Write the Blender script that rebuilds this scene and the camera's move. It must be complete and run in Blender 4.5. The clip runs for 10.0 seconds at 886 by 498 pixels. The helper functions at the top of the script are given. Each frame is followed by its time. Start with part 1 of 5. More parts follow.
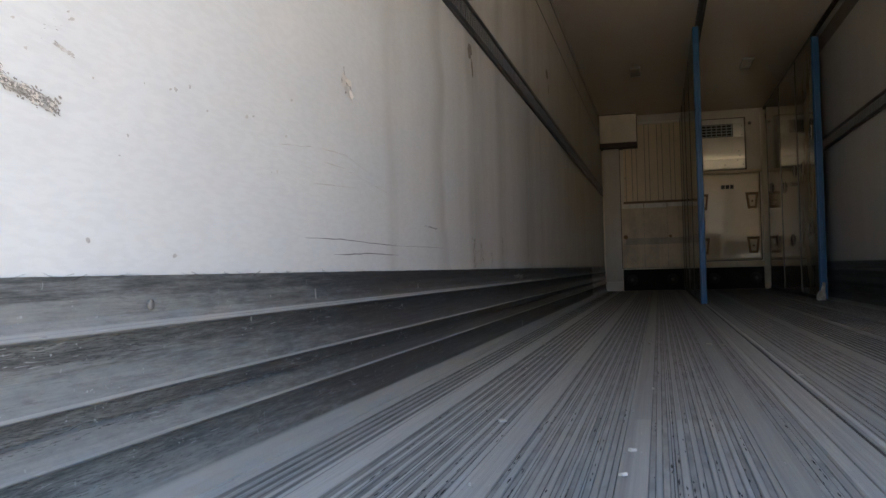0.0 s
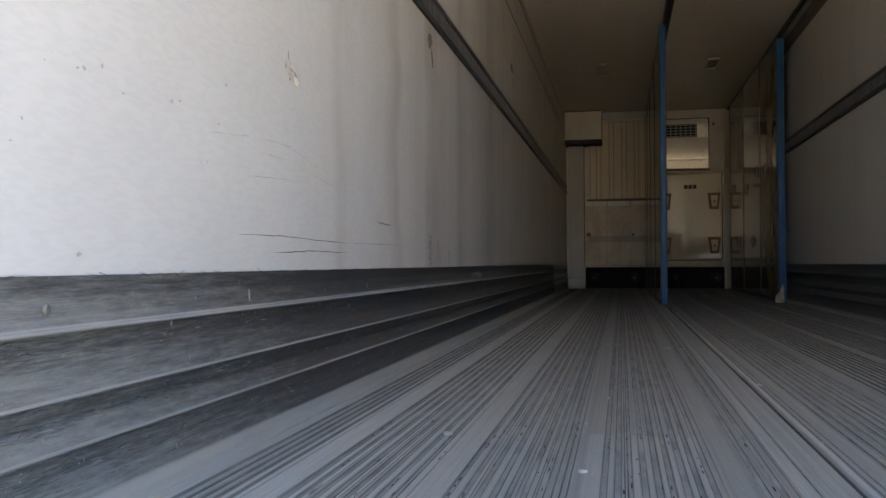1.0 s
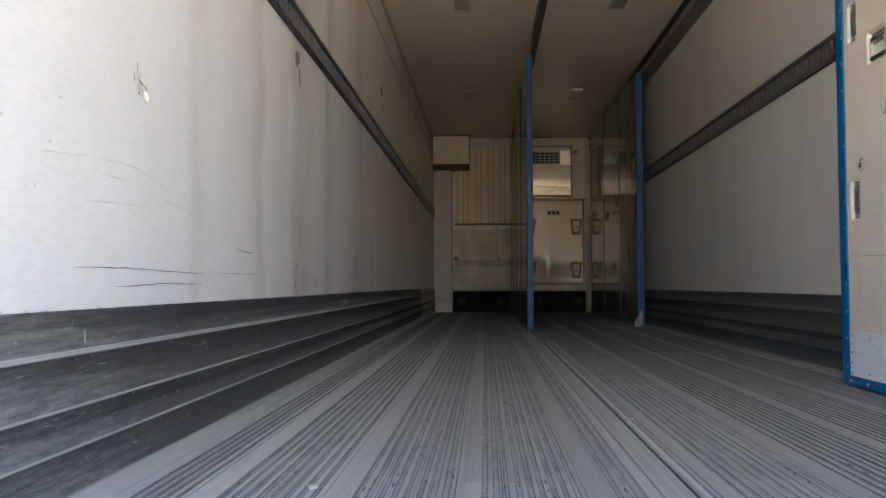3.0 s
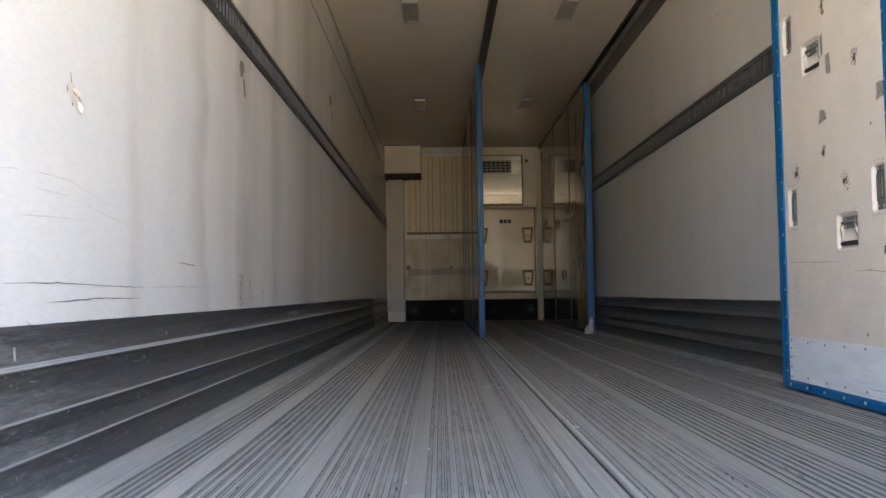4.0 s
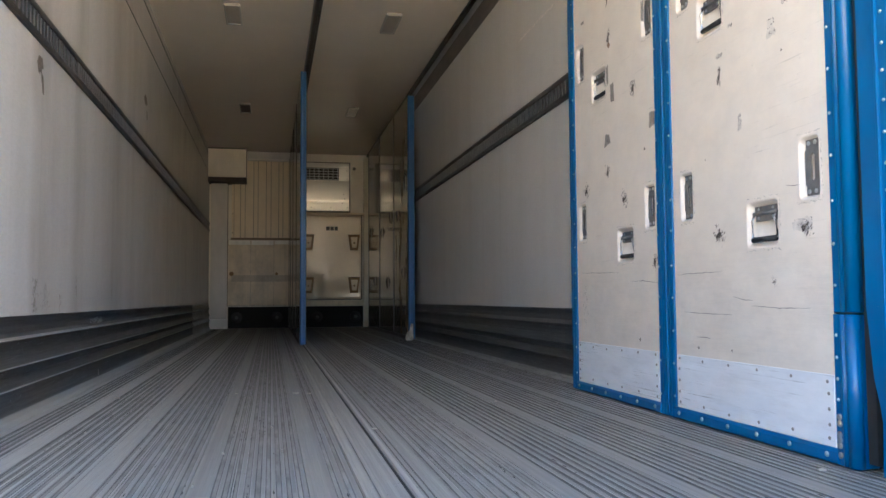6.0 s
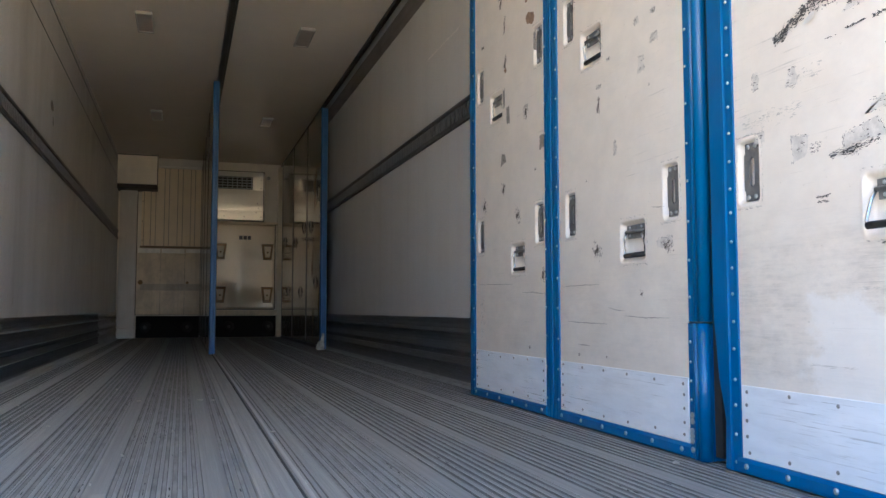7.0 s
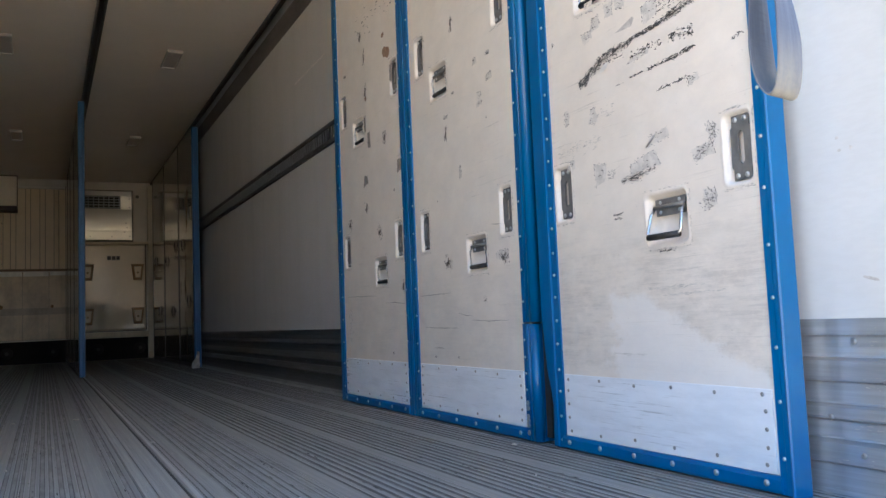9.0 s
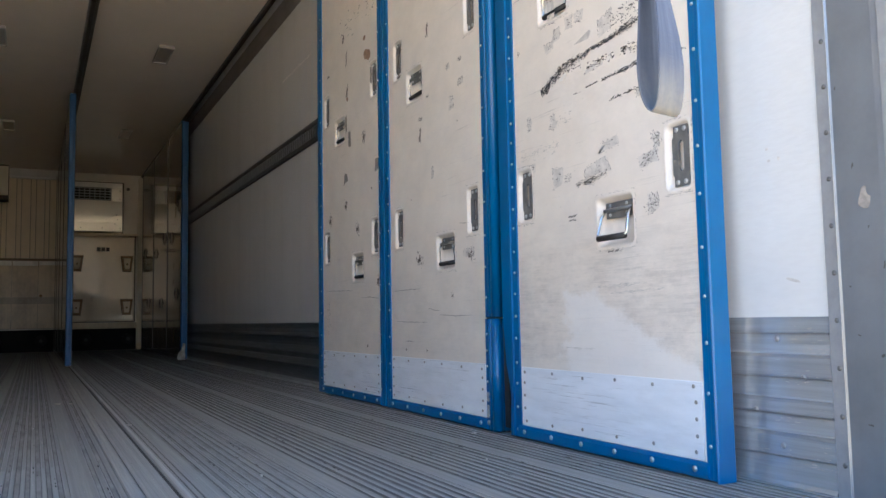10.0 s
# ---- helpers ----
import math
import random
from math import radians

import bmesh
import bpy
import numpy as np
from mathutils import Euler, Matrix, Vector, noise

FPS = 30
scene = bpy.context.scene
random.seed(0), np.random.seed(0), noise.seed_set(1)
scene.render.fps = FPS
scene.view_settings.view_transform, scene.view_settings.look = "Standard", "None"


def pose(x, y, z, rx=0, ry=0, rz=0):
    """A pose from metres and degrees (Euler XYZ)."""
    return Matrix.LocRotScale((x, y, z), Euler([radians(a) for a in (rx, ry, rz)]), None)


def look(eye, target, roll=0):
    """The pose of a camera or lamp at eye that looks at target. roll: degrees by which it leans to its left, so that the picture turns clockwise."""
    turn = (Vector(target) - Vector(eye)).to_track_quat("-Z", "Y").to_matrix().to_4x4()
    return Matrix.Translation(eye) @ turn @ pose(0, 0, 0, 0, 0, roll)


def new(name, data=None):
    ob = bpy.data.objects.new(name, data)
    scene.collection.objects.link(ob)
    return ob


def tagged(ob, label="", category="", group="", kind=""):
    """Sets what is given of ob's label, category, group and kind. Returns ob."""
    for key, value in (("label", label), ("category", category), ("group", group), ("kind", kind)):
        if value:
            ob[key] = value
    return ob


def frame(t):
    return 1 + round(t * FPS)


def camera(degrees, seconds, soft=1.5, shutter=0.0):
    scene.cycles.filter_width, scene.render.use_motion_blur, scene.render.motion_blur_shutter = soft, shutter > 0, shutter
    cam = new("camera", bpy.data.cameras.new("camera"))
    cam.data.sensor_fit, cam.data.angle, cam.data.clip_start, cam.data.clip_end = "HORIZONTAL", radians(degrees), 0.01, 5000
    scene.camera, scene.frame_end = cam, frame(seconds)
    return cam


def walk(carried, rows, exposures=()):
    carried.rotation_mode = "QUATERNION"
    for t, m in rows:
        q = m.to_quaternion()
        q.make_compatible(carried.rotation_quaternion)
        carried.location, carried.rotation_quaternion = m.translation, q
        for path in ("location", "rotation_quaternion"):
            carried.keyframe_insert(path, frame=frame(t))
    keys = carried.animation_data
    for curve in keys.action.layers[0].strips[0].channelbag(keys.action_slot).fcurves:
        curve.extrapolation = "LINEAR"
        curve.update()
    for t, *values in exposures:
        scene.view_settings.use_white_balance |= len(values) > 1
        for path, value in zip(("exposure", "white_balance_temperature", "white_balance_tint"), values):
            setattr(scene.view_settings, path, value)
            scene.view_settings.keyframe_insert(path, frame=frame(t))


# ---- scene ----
cam = camera(56.18, 10.0)
# seconds, x, y, z, yaw, pitch, roll
ROWS = [
    (0.0, -0.406, -0.162, 0.373, 14.58, 1.55, 1.42),
    (0.5, -0.419, -0.080, 0.389, 12.28, 1.80, 1.53),
    (1.0, -0.395, -0.024, 0.395, 12.13, 1.01, 0.23),
    (1.5, -0.392, 0.024, 0.412, 10.30, 1.52, -0.11),
    (2.0, -0.421, 0.093, 0.421, 7.60, 1.89, 0.33),
    (2.5, -0.431, 0.109, 0.425, 5.01, 2.10, 0.05),
    (4.0, -0.397, 0.110, 0.434, -0.19, 3.04, 0.68),
    (4.5, -0.378, 0.106, 0.437, -1.98, 3.05, 0.75),
    (5.0, -0.348, 0.097, 0.438, -5.13, 2.90, 0.91),
    (5.5, -0.327, 0.069, 0.435, -8.43, 3.01, 0.82),
    (7.0, -0.276, -0.175, 0.426, -17.38, 4.16, 0.05),
    (7.5, -0.274, -0.261, 0.420, -19.45, 3.95, 0.54),
    (8.0, -0.295, -0.332, 0.417, -22.41, 4.89, 1.00),
    (8.5, -0.326, -0.408, 0.407, -25.75, 4.44, 1.95),
    (9.0, -0.328, -0.495, 0.414, -25.59, 4.80, 2.36),
    (9.5, -0.307, -0.593, 0.398, -26.18, 5.30, 1.07),
    (10.0, -0.304, -0.649, 0.390, -26.16, 4.78, 1.05),
]
EXPOSURES = [(0.0, 2.69, 5950, 4), (2.5, 3.27, 5900, 4), (4.5, 3.80, 5850, 4), (5.5, 3.77, 5700, 4), (7.0, 3.27, 5510, 4), (8.0, 2.90, 5490, 4), (10.0, 2.87, 5600, 4)]
walk(cam, [(t, pose(x, y, z, 90 + pitch, roll, yaw)) for t, x, y, z, yaw, pitch, roll in ROWS], EXPOSURES)

# ---- world and sun ----
world = bpy.data.worlds.new("sky")
scene.world = world
world.use_nodes = True
wn = world.node_tree
wn.nodes.clear()
sky = wn.nodes.new("ShaderNodeTexSky")
sky.sky_type = "NISHITA"
sky.sun_disc = False
sky.sun_elevation = radians(52)
sky.sun_rotation = radians(12)
bg = wn.nodes.new("ShaderNodeBackground")
bg.inputs["Strength"].default_value = 0.15
wo = wn.nodes.new("ShaderNodeOutputWorld")
wn.links.new(sky.outputs[0], bg.inputs[0])
wn.links.new(bg.outputs[0], wo.inputs[0])

sun_data = bpy.data.lights.new("sun", "SUN")
sun_data.energy = 5.0
sun_data.angle = radians(0.5)
sun_data.color = (1.0, 0.95, 0.88)
sun = new("sun", sun_data)
sun.matrix_world = look((3, 12, 18), (0, 0, 0))


# ---- materials ----
def mat(name):
    m = bpy.data.materials.new(name)
    m.use_nodes = True
    nt = m.node_tree
    return m, nt, nt.nodes["Principled BSDF"]


def node(nt, kind, **inputs):
    n = nt.nodes.new(kind)
    for k, v in inputs.items():
        n.inputs[k.replace("_", " ")].default_value = v
    return n


def coords(nt, scale):
    """Object coordinates stretched by scale."""
    tc = nt.nodes.new("ShaderNodeTexCoord")
    mp = node(nt, "ShaderNodeMapping", Scale=scale)
    nt.links.new(tc.outputs["Object"], mp.inputs[0])
    return mp.outputs[0]


def grain(nt, scale, size, detail=4.0, rough=0.6):
    n = node(nt, "ShaderNodeTexNoise", Scale=size, Detail=detail, Roughness=rough)
    nt.links.new(coords(nt, scale), n.inputs["Vector"])
    return n.outputs["Fac"]


def ramp(nt, fac, *stops):
    r = nt.nodes.new("ShaderNodeValToRGB")
    while len(r.color_ramp.elements) < len(stops):
        r.color_ramp.elements.new(0.5)
    for e, (p, c) in zip(r.color_ramp.elements, stops):
        e.position = p
        e.color = (c, c, c, 1) if isinstance(c, (int, float)) else (*c, 1)
    nt.links.new(fac, r.inputs[0])
    return r.outputs[0]


def mix(nt, fac, a, b, mode="MIX"):
    n = nt.nodes.new("ShaderNodeMix")
    n.data_type = "RGBA"
    n.blend_type = mode
    for s, v in ((n.inputs[0], fac), (n.inputs[6], a), (n.inputs[7], b)):
        if isinstance(v, (int, float)):
            s.default_value = v
        elif isinstance(v, tuple):
            s.default_value = (*v, 1)
        else:
            nt.links.new(v, s)
    return n.outputs[2]


def times(nt, a, b, op="MULTIPLY"):
    n = nt.nodes.new("ShaderNodeMath")
    n.operation = {"ADDFREE": "ADD", "SIGNED": "MULTIPLY"}.get(op, op)
    n.use_clamp = op == "MULTIPLY" or op == "ADD"
    for s, v in zip(n.inputs, (a, b)):
        if isinstance(v, (int, float)):
            s.default_value = v
        else:
            nt.links.new(v, s)
    return n.outputs[0]


def relief(nt, bsdf, height, strength, distance=0.002):
    b = node(nt, "ShaderNodeBump", Strength=strength, Distance=distance)
    nt.links.new(height, b.inputs["Height"])
    nt.links.new(b.outputs[0], bsdf.inputs["Normal"])


def axis(nt, which):
    tc = nt.nodes.new("ShaderNodeTexCoord")
    sx = nt.nodes.new("ShaderNodeSeparateXYZ")
    nt.links.new(tc.outputs["Object"], sx.inputs[0])
    return sx.outputs[which]


def band(nt, value, a, b, c, d):
    """Rises from a to b, falls from c to d."""
    up = nt.nodes.new("ShaderNodeMapRange")
    down = nt.nodes.new("ShaderNodeMapRange")
    up.inputs[1].default_value, up.inputs[2].default_value = a, b
    down.inputs[1].default_value, down.inputs[2].default_value = c, d
    down.inputs[3].default_value, down.inputs[4].default_value = 1, 0
    nt.links.new(value, up.inputs[0])
    nt.links.new(value, down.inputs[0])
    return times(nt, up.outputs[0], down.outputs[0])


def wall_panel_material(name, much, tone):
    """White glass-fibre sheet: woven emboss, soft vertical run-off bands, faint scrapes, warm light painted in towards
    the front.
    """
    m, nt, b = mat(name)
    y, z = axis(nt, "Y"), axis(nt, "Z")
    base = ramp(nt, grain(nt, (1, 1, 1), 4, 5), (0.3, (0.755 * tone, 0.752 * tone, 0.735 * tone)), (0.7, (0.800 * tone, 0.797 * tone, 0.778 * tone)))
    deep_warmth = nt.nodes.new("ShaderNodeMapRange")
    for i, v in ((1, 2.5), (2, 9.0), (3, 0.0), (4, 0.45)):
        deep_warmth.inputs[i].default_value = v
    nt.links.new(y, deep_warmth.inputs[0])
    base = mix(nt, deep_warmth.outputs[0], base, (0.815 * tone, 0.735 * tone, 0.605 * tone))
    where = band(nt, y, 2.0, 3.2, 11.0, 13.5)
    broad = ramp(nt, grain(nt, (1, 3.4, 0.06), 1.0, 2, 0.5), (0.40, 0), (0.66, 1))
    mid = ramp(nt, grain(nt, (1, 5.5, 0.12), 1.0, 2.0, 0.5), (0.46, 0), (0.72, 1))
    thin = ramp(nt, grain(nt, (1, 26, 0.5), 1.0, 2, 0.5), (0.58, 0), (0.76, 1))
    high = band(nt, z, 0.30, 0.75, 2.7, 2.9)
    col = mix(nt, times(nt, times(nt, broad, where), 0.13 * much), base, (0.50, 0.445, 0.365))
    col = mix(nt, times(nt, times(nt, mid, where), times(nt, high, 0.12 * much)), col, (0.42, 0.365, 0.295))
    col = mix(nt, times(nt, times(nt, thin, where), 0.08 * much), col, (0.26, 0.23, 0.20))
    if much > 0.9:
        sway = times(nt, times(nt, grain(nt, (1, 0.4, 1.0), 1.6, 2), 0.5, "SUBTRACT"), 0.30, "SIGNED")
        yy = nt.nodes.new("ShaderNodeMath")
        nt.links.new(y, yy.inputs[0])
        nt.links.new(sway, yy.inputs[1])
        yy = yy.outputs[0]
        fade = ramp(nt, grain(nt, (1, 2, 0.8), 1.8, 3), (0.30, 0.35), (0.65, 1.0))
        for a, bb, c, d, k in ((2.26, 2.33, 2.36, 2.41, 0.26), (2.86, 3.00, 3.04, 3.10, 0.34), (3.46, 3.60, 3.76, 3.98, 0.42), (4.15, 4.3, 4.34, 4.5, 0.30), (4.9, 5.2, 5.3, 5.7, 0.30)):
            col = mix(nt, times(nt, times(nt, band(nt, yy, a, bb, c, d), fade), k), col, (0.34, 0.295, 0.24))
    scr = ramp(nt, grain(nt, (1, 1.0, 30), 2.6, 5, 0.7), (0.66, 0), (0.74, 1))
    keep = ramp(nt, grain(nt, (1, 1, 1), 2.3, 4), (0.48, 0), (0.64, 1))
    col = mix(nt, times(nt, times(nt, scr, keep), 0.25), col, (0.45, 0.43, 0.40))
    nt.links.new(col, b.inputs["Base Color"])
    gl = ramp(nt, grain(nt, (1, 1, 0.6), 5, 4), (0.3, 0.19), (0.75, 0.24))
    nt.links.new(gl, b.inputs["Roughness"])
    turn = node(nt, "ShaderNodeMapping", Rotation=(radians(22), 0, 0), Scale=(1, 26, 105))
    tc = nt.nodes.new("ShaderNodeTexCoord")
    nt.links.new(tc.outputs["Object"], turn.inputs[0])
    threads = node(nt, "ShaderNodeTexNoise", Scale=1.0, Detail=3.0, Roughness=0.55)
    nt.links.new(turn.outputs[0], threads.inputs["Vector"])
    relief(nt, b, threads.outputs["Fac"], 0.32, 0.0016)
    woven = mix(nt, times(nt, ramp(nt, threads.outputs["Fac"], (0.42, 1), (0.56, 0)), 0.10), col, (0.48, 0.475, 0.46))
    nt.links.new(woven, b.inputs["Base Color"])
    return m


def plain(name, colour, rough, metal=0.0, var=0.12, size=14, bump=0.0, stretch=(1, 1, 1), coat=0.0):
    """A surface of one colour with mottling, worn gloss and fine relief."""
    m, nt, b = mat(name)
    n = grain(nt, stretch, size, 6, 0.65)
    lo = tuple(c * (1 - var) for c in colour)
    hi = tuple(min(1, c * (1 + var)) for c in colour)
    nt.links.new(ramp(nt, n, (0.3, lo), (0.7, hi)), b.inputs["Base Color"])
    b.inputs["Metallic"].default_value = metal
    b.inputs["Coat Weight"].default_value = coat
    g = grain(nt, stretch, size * 2.7, 4)
    b.inputs["Roughness"].default_value = rough
    if rough > 0.32:
        nt.links.new(ramp(nt, g, (0.3, rough - 0.035), (0.7, min(1, rough + 0.05))), b.inputs["Roughness"])
    if bump > 0.15:
        relief(nt, b, g, bump, 0.001)
    return m


def aluminium(name, colour, rough, along="Y", dirt=0.5, metal=0.95):
    """Worn extruded aluminium: drag marks along its run, grime and bright nicks."""
    m, nt, b = mat(name)
    k = {"Y": (14, 0.35, 14), "Z": (14, 14, 0.35)}[along]
    drag = grain(nt, k, 6, 6, 0.7)
    blot = grain(nt, {"Y": (5, 0.8, 5), "Z": (5, 5, 0.8)}[along], 1.7, 6, 0.65)
    lo = tuple(c * 0.72 for c in colour)
    col = ramp(nt, drag, (0.32, lo), (0.68, colour))
    grime = ramp(nt, blot, (0.42, 0), (0.66, 1))
    col = mix(nt, times(nt, grime, dirt), col, (0.10, 0.095, 0.09))
    nick = ramp(nt, grain(nt, {"Y": (30, 1.2, 30), "Z": (30, 30, 1.2)}[along], 9, 3), (0.70, 0), (0.76, 1))
    col = mix(nt, times(nt, nick, 0.5), col, (0.85, 0.86, 0.87))
    nt.links.new(col, b.inputs["Base Color"])
    shine = ramp(nt, grime, (0.0, metal), (1.0, metal * (1 - 0.8 * dirt)))
    nt.links.new(shine, b.inputs["Metallic"])
    nt.links.new(ramp(nt, drag, (0.3, rough + (0.12 if rough > 0.37 else 0.02)), (0.7, rough - 0.06)), b.inputs["Roughness"])
    relief(nt, b, drag, 0.25, 0.001)
    return m


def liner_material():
    """Oxidised aluminium liner: blue-grey, scraped black in ragged lengthwise streaks; shade away from the doors and
    under the ridges painted in with the grime.
    """
    m, nt, b = mat("scuff_aluminium")
    y, z = axis(nt, "Y"), axis(nt, "Z")
    drag = grain(nt, (14, 0.5, 30), 5, 6, 0.7)
    col = ramp(nt, drag, (0.30, (0.340, 0.350, 0.340)), (0.70, (0.445, 0.456, 0.444)))
    mott = ramp(nt, grain(nt, (8, 22, 70), 1.0, 6, 0.75), (0.36, 0), (0.64, 1))
    col = mix(nt, times(nt, mott, 0.38), col, (0.20, 0.207, 0.203))
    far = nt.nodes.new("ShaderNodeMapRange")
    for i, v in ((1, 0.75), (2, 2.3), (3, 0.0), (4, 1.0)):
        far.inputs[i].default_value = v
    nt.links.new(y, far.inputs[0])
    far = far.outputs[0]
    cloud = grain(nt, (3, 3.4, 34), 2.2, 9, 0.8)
    soot_shade = ramp(nt, times(nt, cloud, times(nt, far, 0.50), "ADD"), (0.58, 0), (0.92, 1))
    soot_shade = times(nt, times(nt, soot_shade, times(nt, band(nt, z, 0.0, 0.02, 0.110, 0.125), times(nt, far, 0.34)), "MAXIMUM"), band(nt, z, 0.028, 0.033, 0.5, 0.6))
    col = mix(nt, times(nt, soot_shade, 0.80), col, (0.054, 0.054, 0.053))
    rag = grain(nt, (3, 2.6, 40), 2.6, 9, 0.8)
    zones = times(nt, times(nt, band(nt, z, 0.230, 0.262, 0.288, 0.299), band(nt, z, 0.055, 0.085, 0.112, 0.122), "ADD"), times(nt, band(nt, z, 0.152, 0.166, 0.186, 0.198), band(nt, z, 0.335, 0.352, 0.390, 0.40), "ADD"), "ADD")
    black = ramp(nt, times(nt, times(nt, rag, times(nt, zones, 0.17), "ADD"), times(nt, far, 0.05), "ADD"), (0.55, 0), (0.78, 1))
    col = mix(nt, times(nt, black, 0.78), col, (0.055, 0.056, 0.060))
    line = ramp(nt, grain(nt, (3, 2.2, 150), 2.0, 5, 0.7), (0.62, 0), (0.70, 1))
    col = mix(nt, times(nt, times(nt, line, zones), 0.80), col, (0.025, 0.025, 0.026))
    bright = ramp(nt, grain(nt, (3, 1.9, 130), 1.7, 6, 0.72), (0.64, 0), (0.70, 1))
    col = mix(nt, times(nt, bright, times(nt, band(nt, z, 0.03, 0.05, 0.30, 0.31), 0.55)), col, (0.50, 0.505, 0.495))
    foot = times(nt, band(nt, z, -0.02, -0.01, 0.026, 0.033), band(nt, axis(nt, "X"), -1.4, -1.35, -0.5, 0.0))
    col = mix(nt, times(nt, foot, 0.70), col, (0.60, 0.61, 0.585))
    nick = ramp(nt, grain(nt, (20, 11, 5), 9, 2), (0.70, 0), (0.75, 1))
    col = mix(nt, times(nt, nick, 0.55), col, (0.56, 0.57, 0.56))
    nt.links.new(col, b.inputs["Base Color"])
    b.inputs["Metallic"].default_value = 0.45
    nt.links.new(ramp(nt, drag, (0.3, 0.50), (0.7, 0.36)), b.inputs["Roughness"])
    return m


def floor_material(name, light):
    """Worn floor extrusion: each rib with its own tone, long rubbed streaks, dust and bright nicks."""
    m, nt, b = mat(name)
    rib = grain(nt, (75, 0.10, 1), 1.0, 2, 0.6)
    drag = grain(nt, (40, 0.8, 1), 2.2, 6, 0.72)
    col = ramp(nt, rib, (0.34, (0.205 * light, 0.207 * light, 0.195 * light)), (0.66, (0.298 * light, 0.300 * light, 0.283 * light)))
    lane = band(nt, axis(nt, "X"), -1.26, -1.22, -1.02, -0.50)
    col = mix(nt, times(nt, ramp(nt, drag, (0.42, 0), (0.68, 1)), 0.42), col, (0.25, 0.255, 0.26))
    dust = ramp(nt, grain(nt, (3.0, 0.6, 1), 1.6, 6, 0.65), (0.42, 0), (0.70, 1))
    col = mix(nt, times(nt, dust, 0.30), col, (0.36, 0.355, 0.34))
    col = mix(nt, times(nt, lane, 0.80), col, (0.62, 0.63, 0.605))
    nick = ramp(nt, grain(nt, (30, 7, 1), 5, 3), (0.69, 0), (0.74, 1))
    col = mix(nt, times(nt, nick, 0.5), col, (0.80, 0.81, 0.80))
    speck = ramp(nt, grain(nt, (34, 9, 1), 6, 3), (0.66, 0), (0.72, 1))
    col = mix(nt, times(nt, speck, 0.80), col, (0.055, 0.055, 0.053))
    fine = ramp(nt, grain(nt, (220, 2.2, 1), 1.6, 5, 0.75), (0.42, 0), (0.62, 1))
    col = mix(nt, times(nt, fine, 0.42), col, (0.19, 0.19, 0.185))
    rubbed = times(nt, band(nt, axis(nt, "X"), -0.475, -0.465, -0.235, -0.225), band(nt, axis(nt, "Y"), 0.3, 0.31, 1.92, 1.94))
    col = mix(nt, times(nt, rubbed, 0.22), col, (0.52, 0.525, 0.515))
    nt.links.new(col, b.inputs["Base Color"])
    b.inputs["Metallic"].default_value = 0.28
    nt.links.new(ramp(nt, drag, (0.3, 0.52), (0.7, 0.66)), b.inputs["Roughness"])
    return m


def grit_shade_material(name, light):
    """Dirt packed into the channel corners, black in broken lengths, with the corner shade painted in."""
    m, nt, b = mat(name)
    run_ = grain(nt, (55, 1.1, 1), 1.0, 6, 0.75)
    lump = grain(nt, (60, 16, 1), 1.0, 3, 0.6)
    k = times(nt, times(nt, run_, 0.65), times(nt, lump, 0.35), "ADD")
    nt.links.new(ramp(nt, k, (0.40, 0.148 * light), (0.52, 0.070 * light), (0.61, 0.014)), b.inputs["Base Color"])
    b.inputs["Roughness"].default_value = 0.85
    return m


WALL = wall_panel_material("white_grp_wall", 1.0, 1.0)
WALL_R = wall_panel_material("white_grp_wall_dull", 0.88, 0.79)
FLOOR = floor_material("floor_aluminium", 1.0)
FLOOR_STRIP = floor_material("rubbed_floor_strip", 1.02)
GUIDE_FLAT = floor_material("guide_rail_flat", 1.25)
GUIDE_EDGE = floor_material("guide_rail_edge", 1.42)
GUIDE_DARK = plain("guide_groove_dark", (0.030, 0.029, 0.027), 0.8, 0.0, 0.5, 14, 0.1, (1, 0.3, 1))
GROOVE = plain("channel_grime_shade", (0.160, 0.161, 0.154), 0.75, 0.05, 0.40, 22, 0.1, (1, 0.25, 1))
GROOVE_PALE = plain("pale_channel_dust_shade", (0.215, 0.216, 0.204), 0.75, 0.05, 0.40, 22, 0.1, (1, 0.25, 1))
GRIT_SHADE = grit_shade_material("corner_dirt_shade", 1.0)
GRIT_SHADE_PALE = grit_shade_material("pale_corner_dirt_shade", 1.15)
RIBEDGE_DULL = aluminium("dull_rib_edge", (0.36, 0.364, 0.354), 0.48, dirt=0.45, metal=0.3)
RIBEDGE = aluminium("highlit_rib_edge", (0.47, 0.475, 0.462), 0.45, dirt=0.40, metal=0.5)
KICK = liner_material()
KICK_BRIGHT = aluminium("scuff_edge_aluminium", (0.52, 0.525, 0.51), 0.42, dirt=0.2, metal=0.3)
RUBBED = aluminium("rubbed_liner", (0.60, 0.62, 0.64), 0.24, dirt=0.14, metal=0.62)
JAMB = plain("grey_jamb_paint", (0.26, 0.275, 0.30), 0.34, 0.55, 0.14, 5)
STRIP = plain("grey_cover_strip", (0.33, 0.335, 0.345), 0.42, 0.4, 0.10, 30)
RIDGE_DULL = plain("dull_ridge", (0.13, 0.13, 0.132), 0.5, 0.2, 0.35, 9, 0.0, (1, 0.3, 1))
STEEL = plain("stainless_steel", (0.55, 0.56, 0.58), 0.34, 1.0, 0.10, 20)
ZINC = plain("zinc_screw", (0.52, 0.53, 0.54), 0.42, 0.9, 0.1, 60)
FRAME = plain("grey_frame_steel", (0.40, 0.42, 0.45), 0.36, 0.75, 0.14, 7)
RAIL = plain("dark_rail", (0.085, 0.083, 0.080), 0.45, 0.5, 0.2, 24)
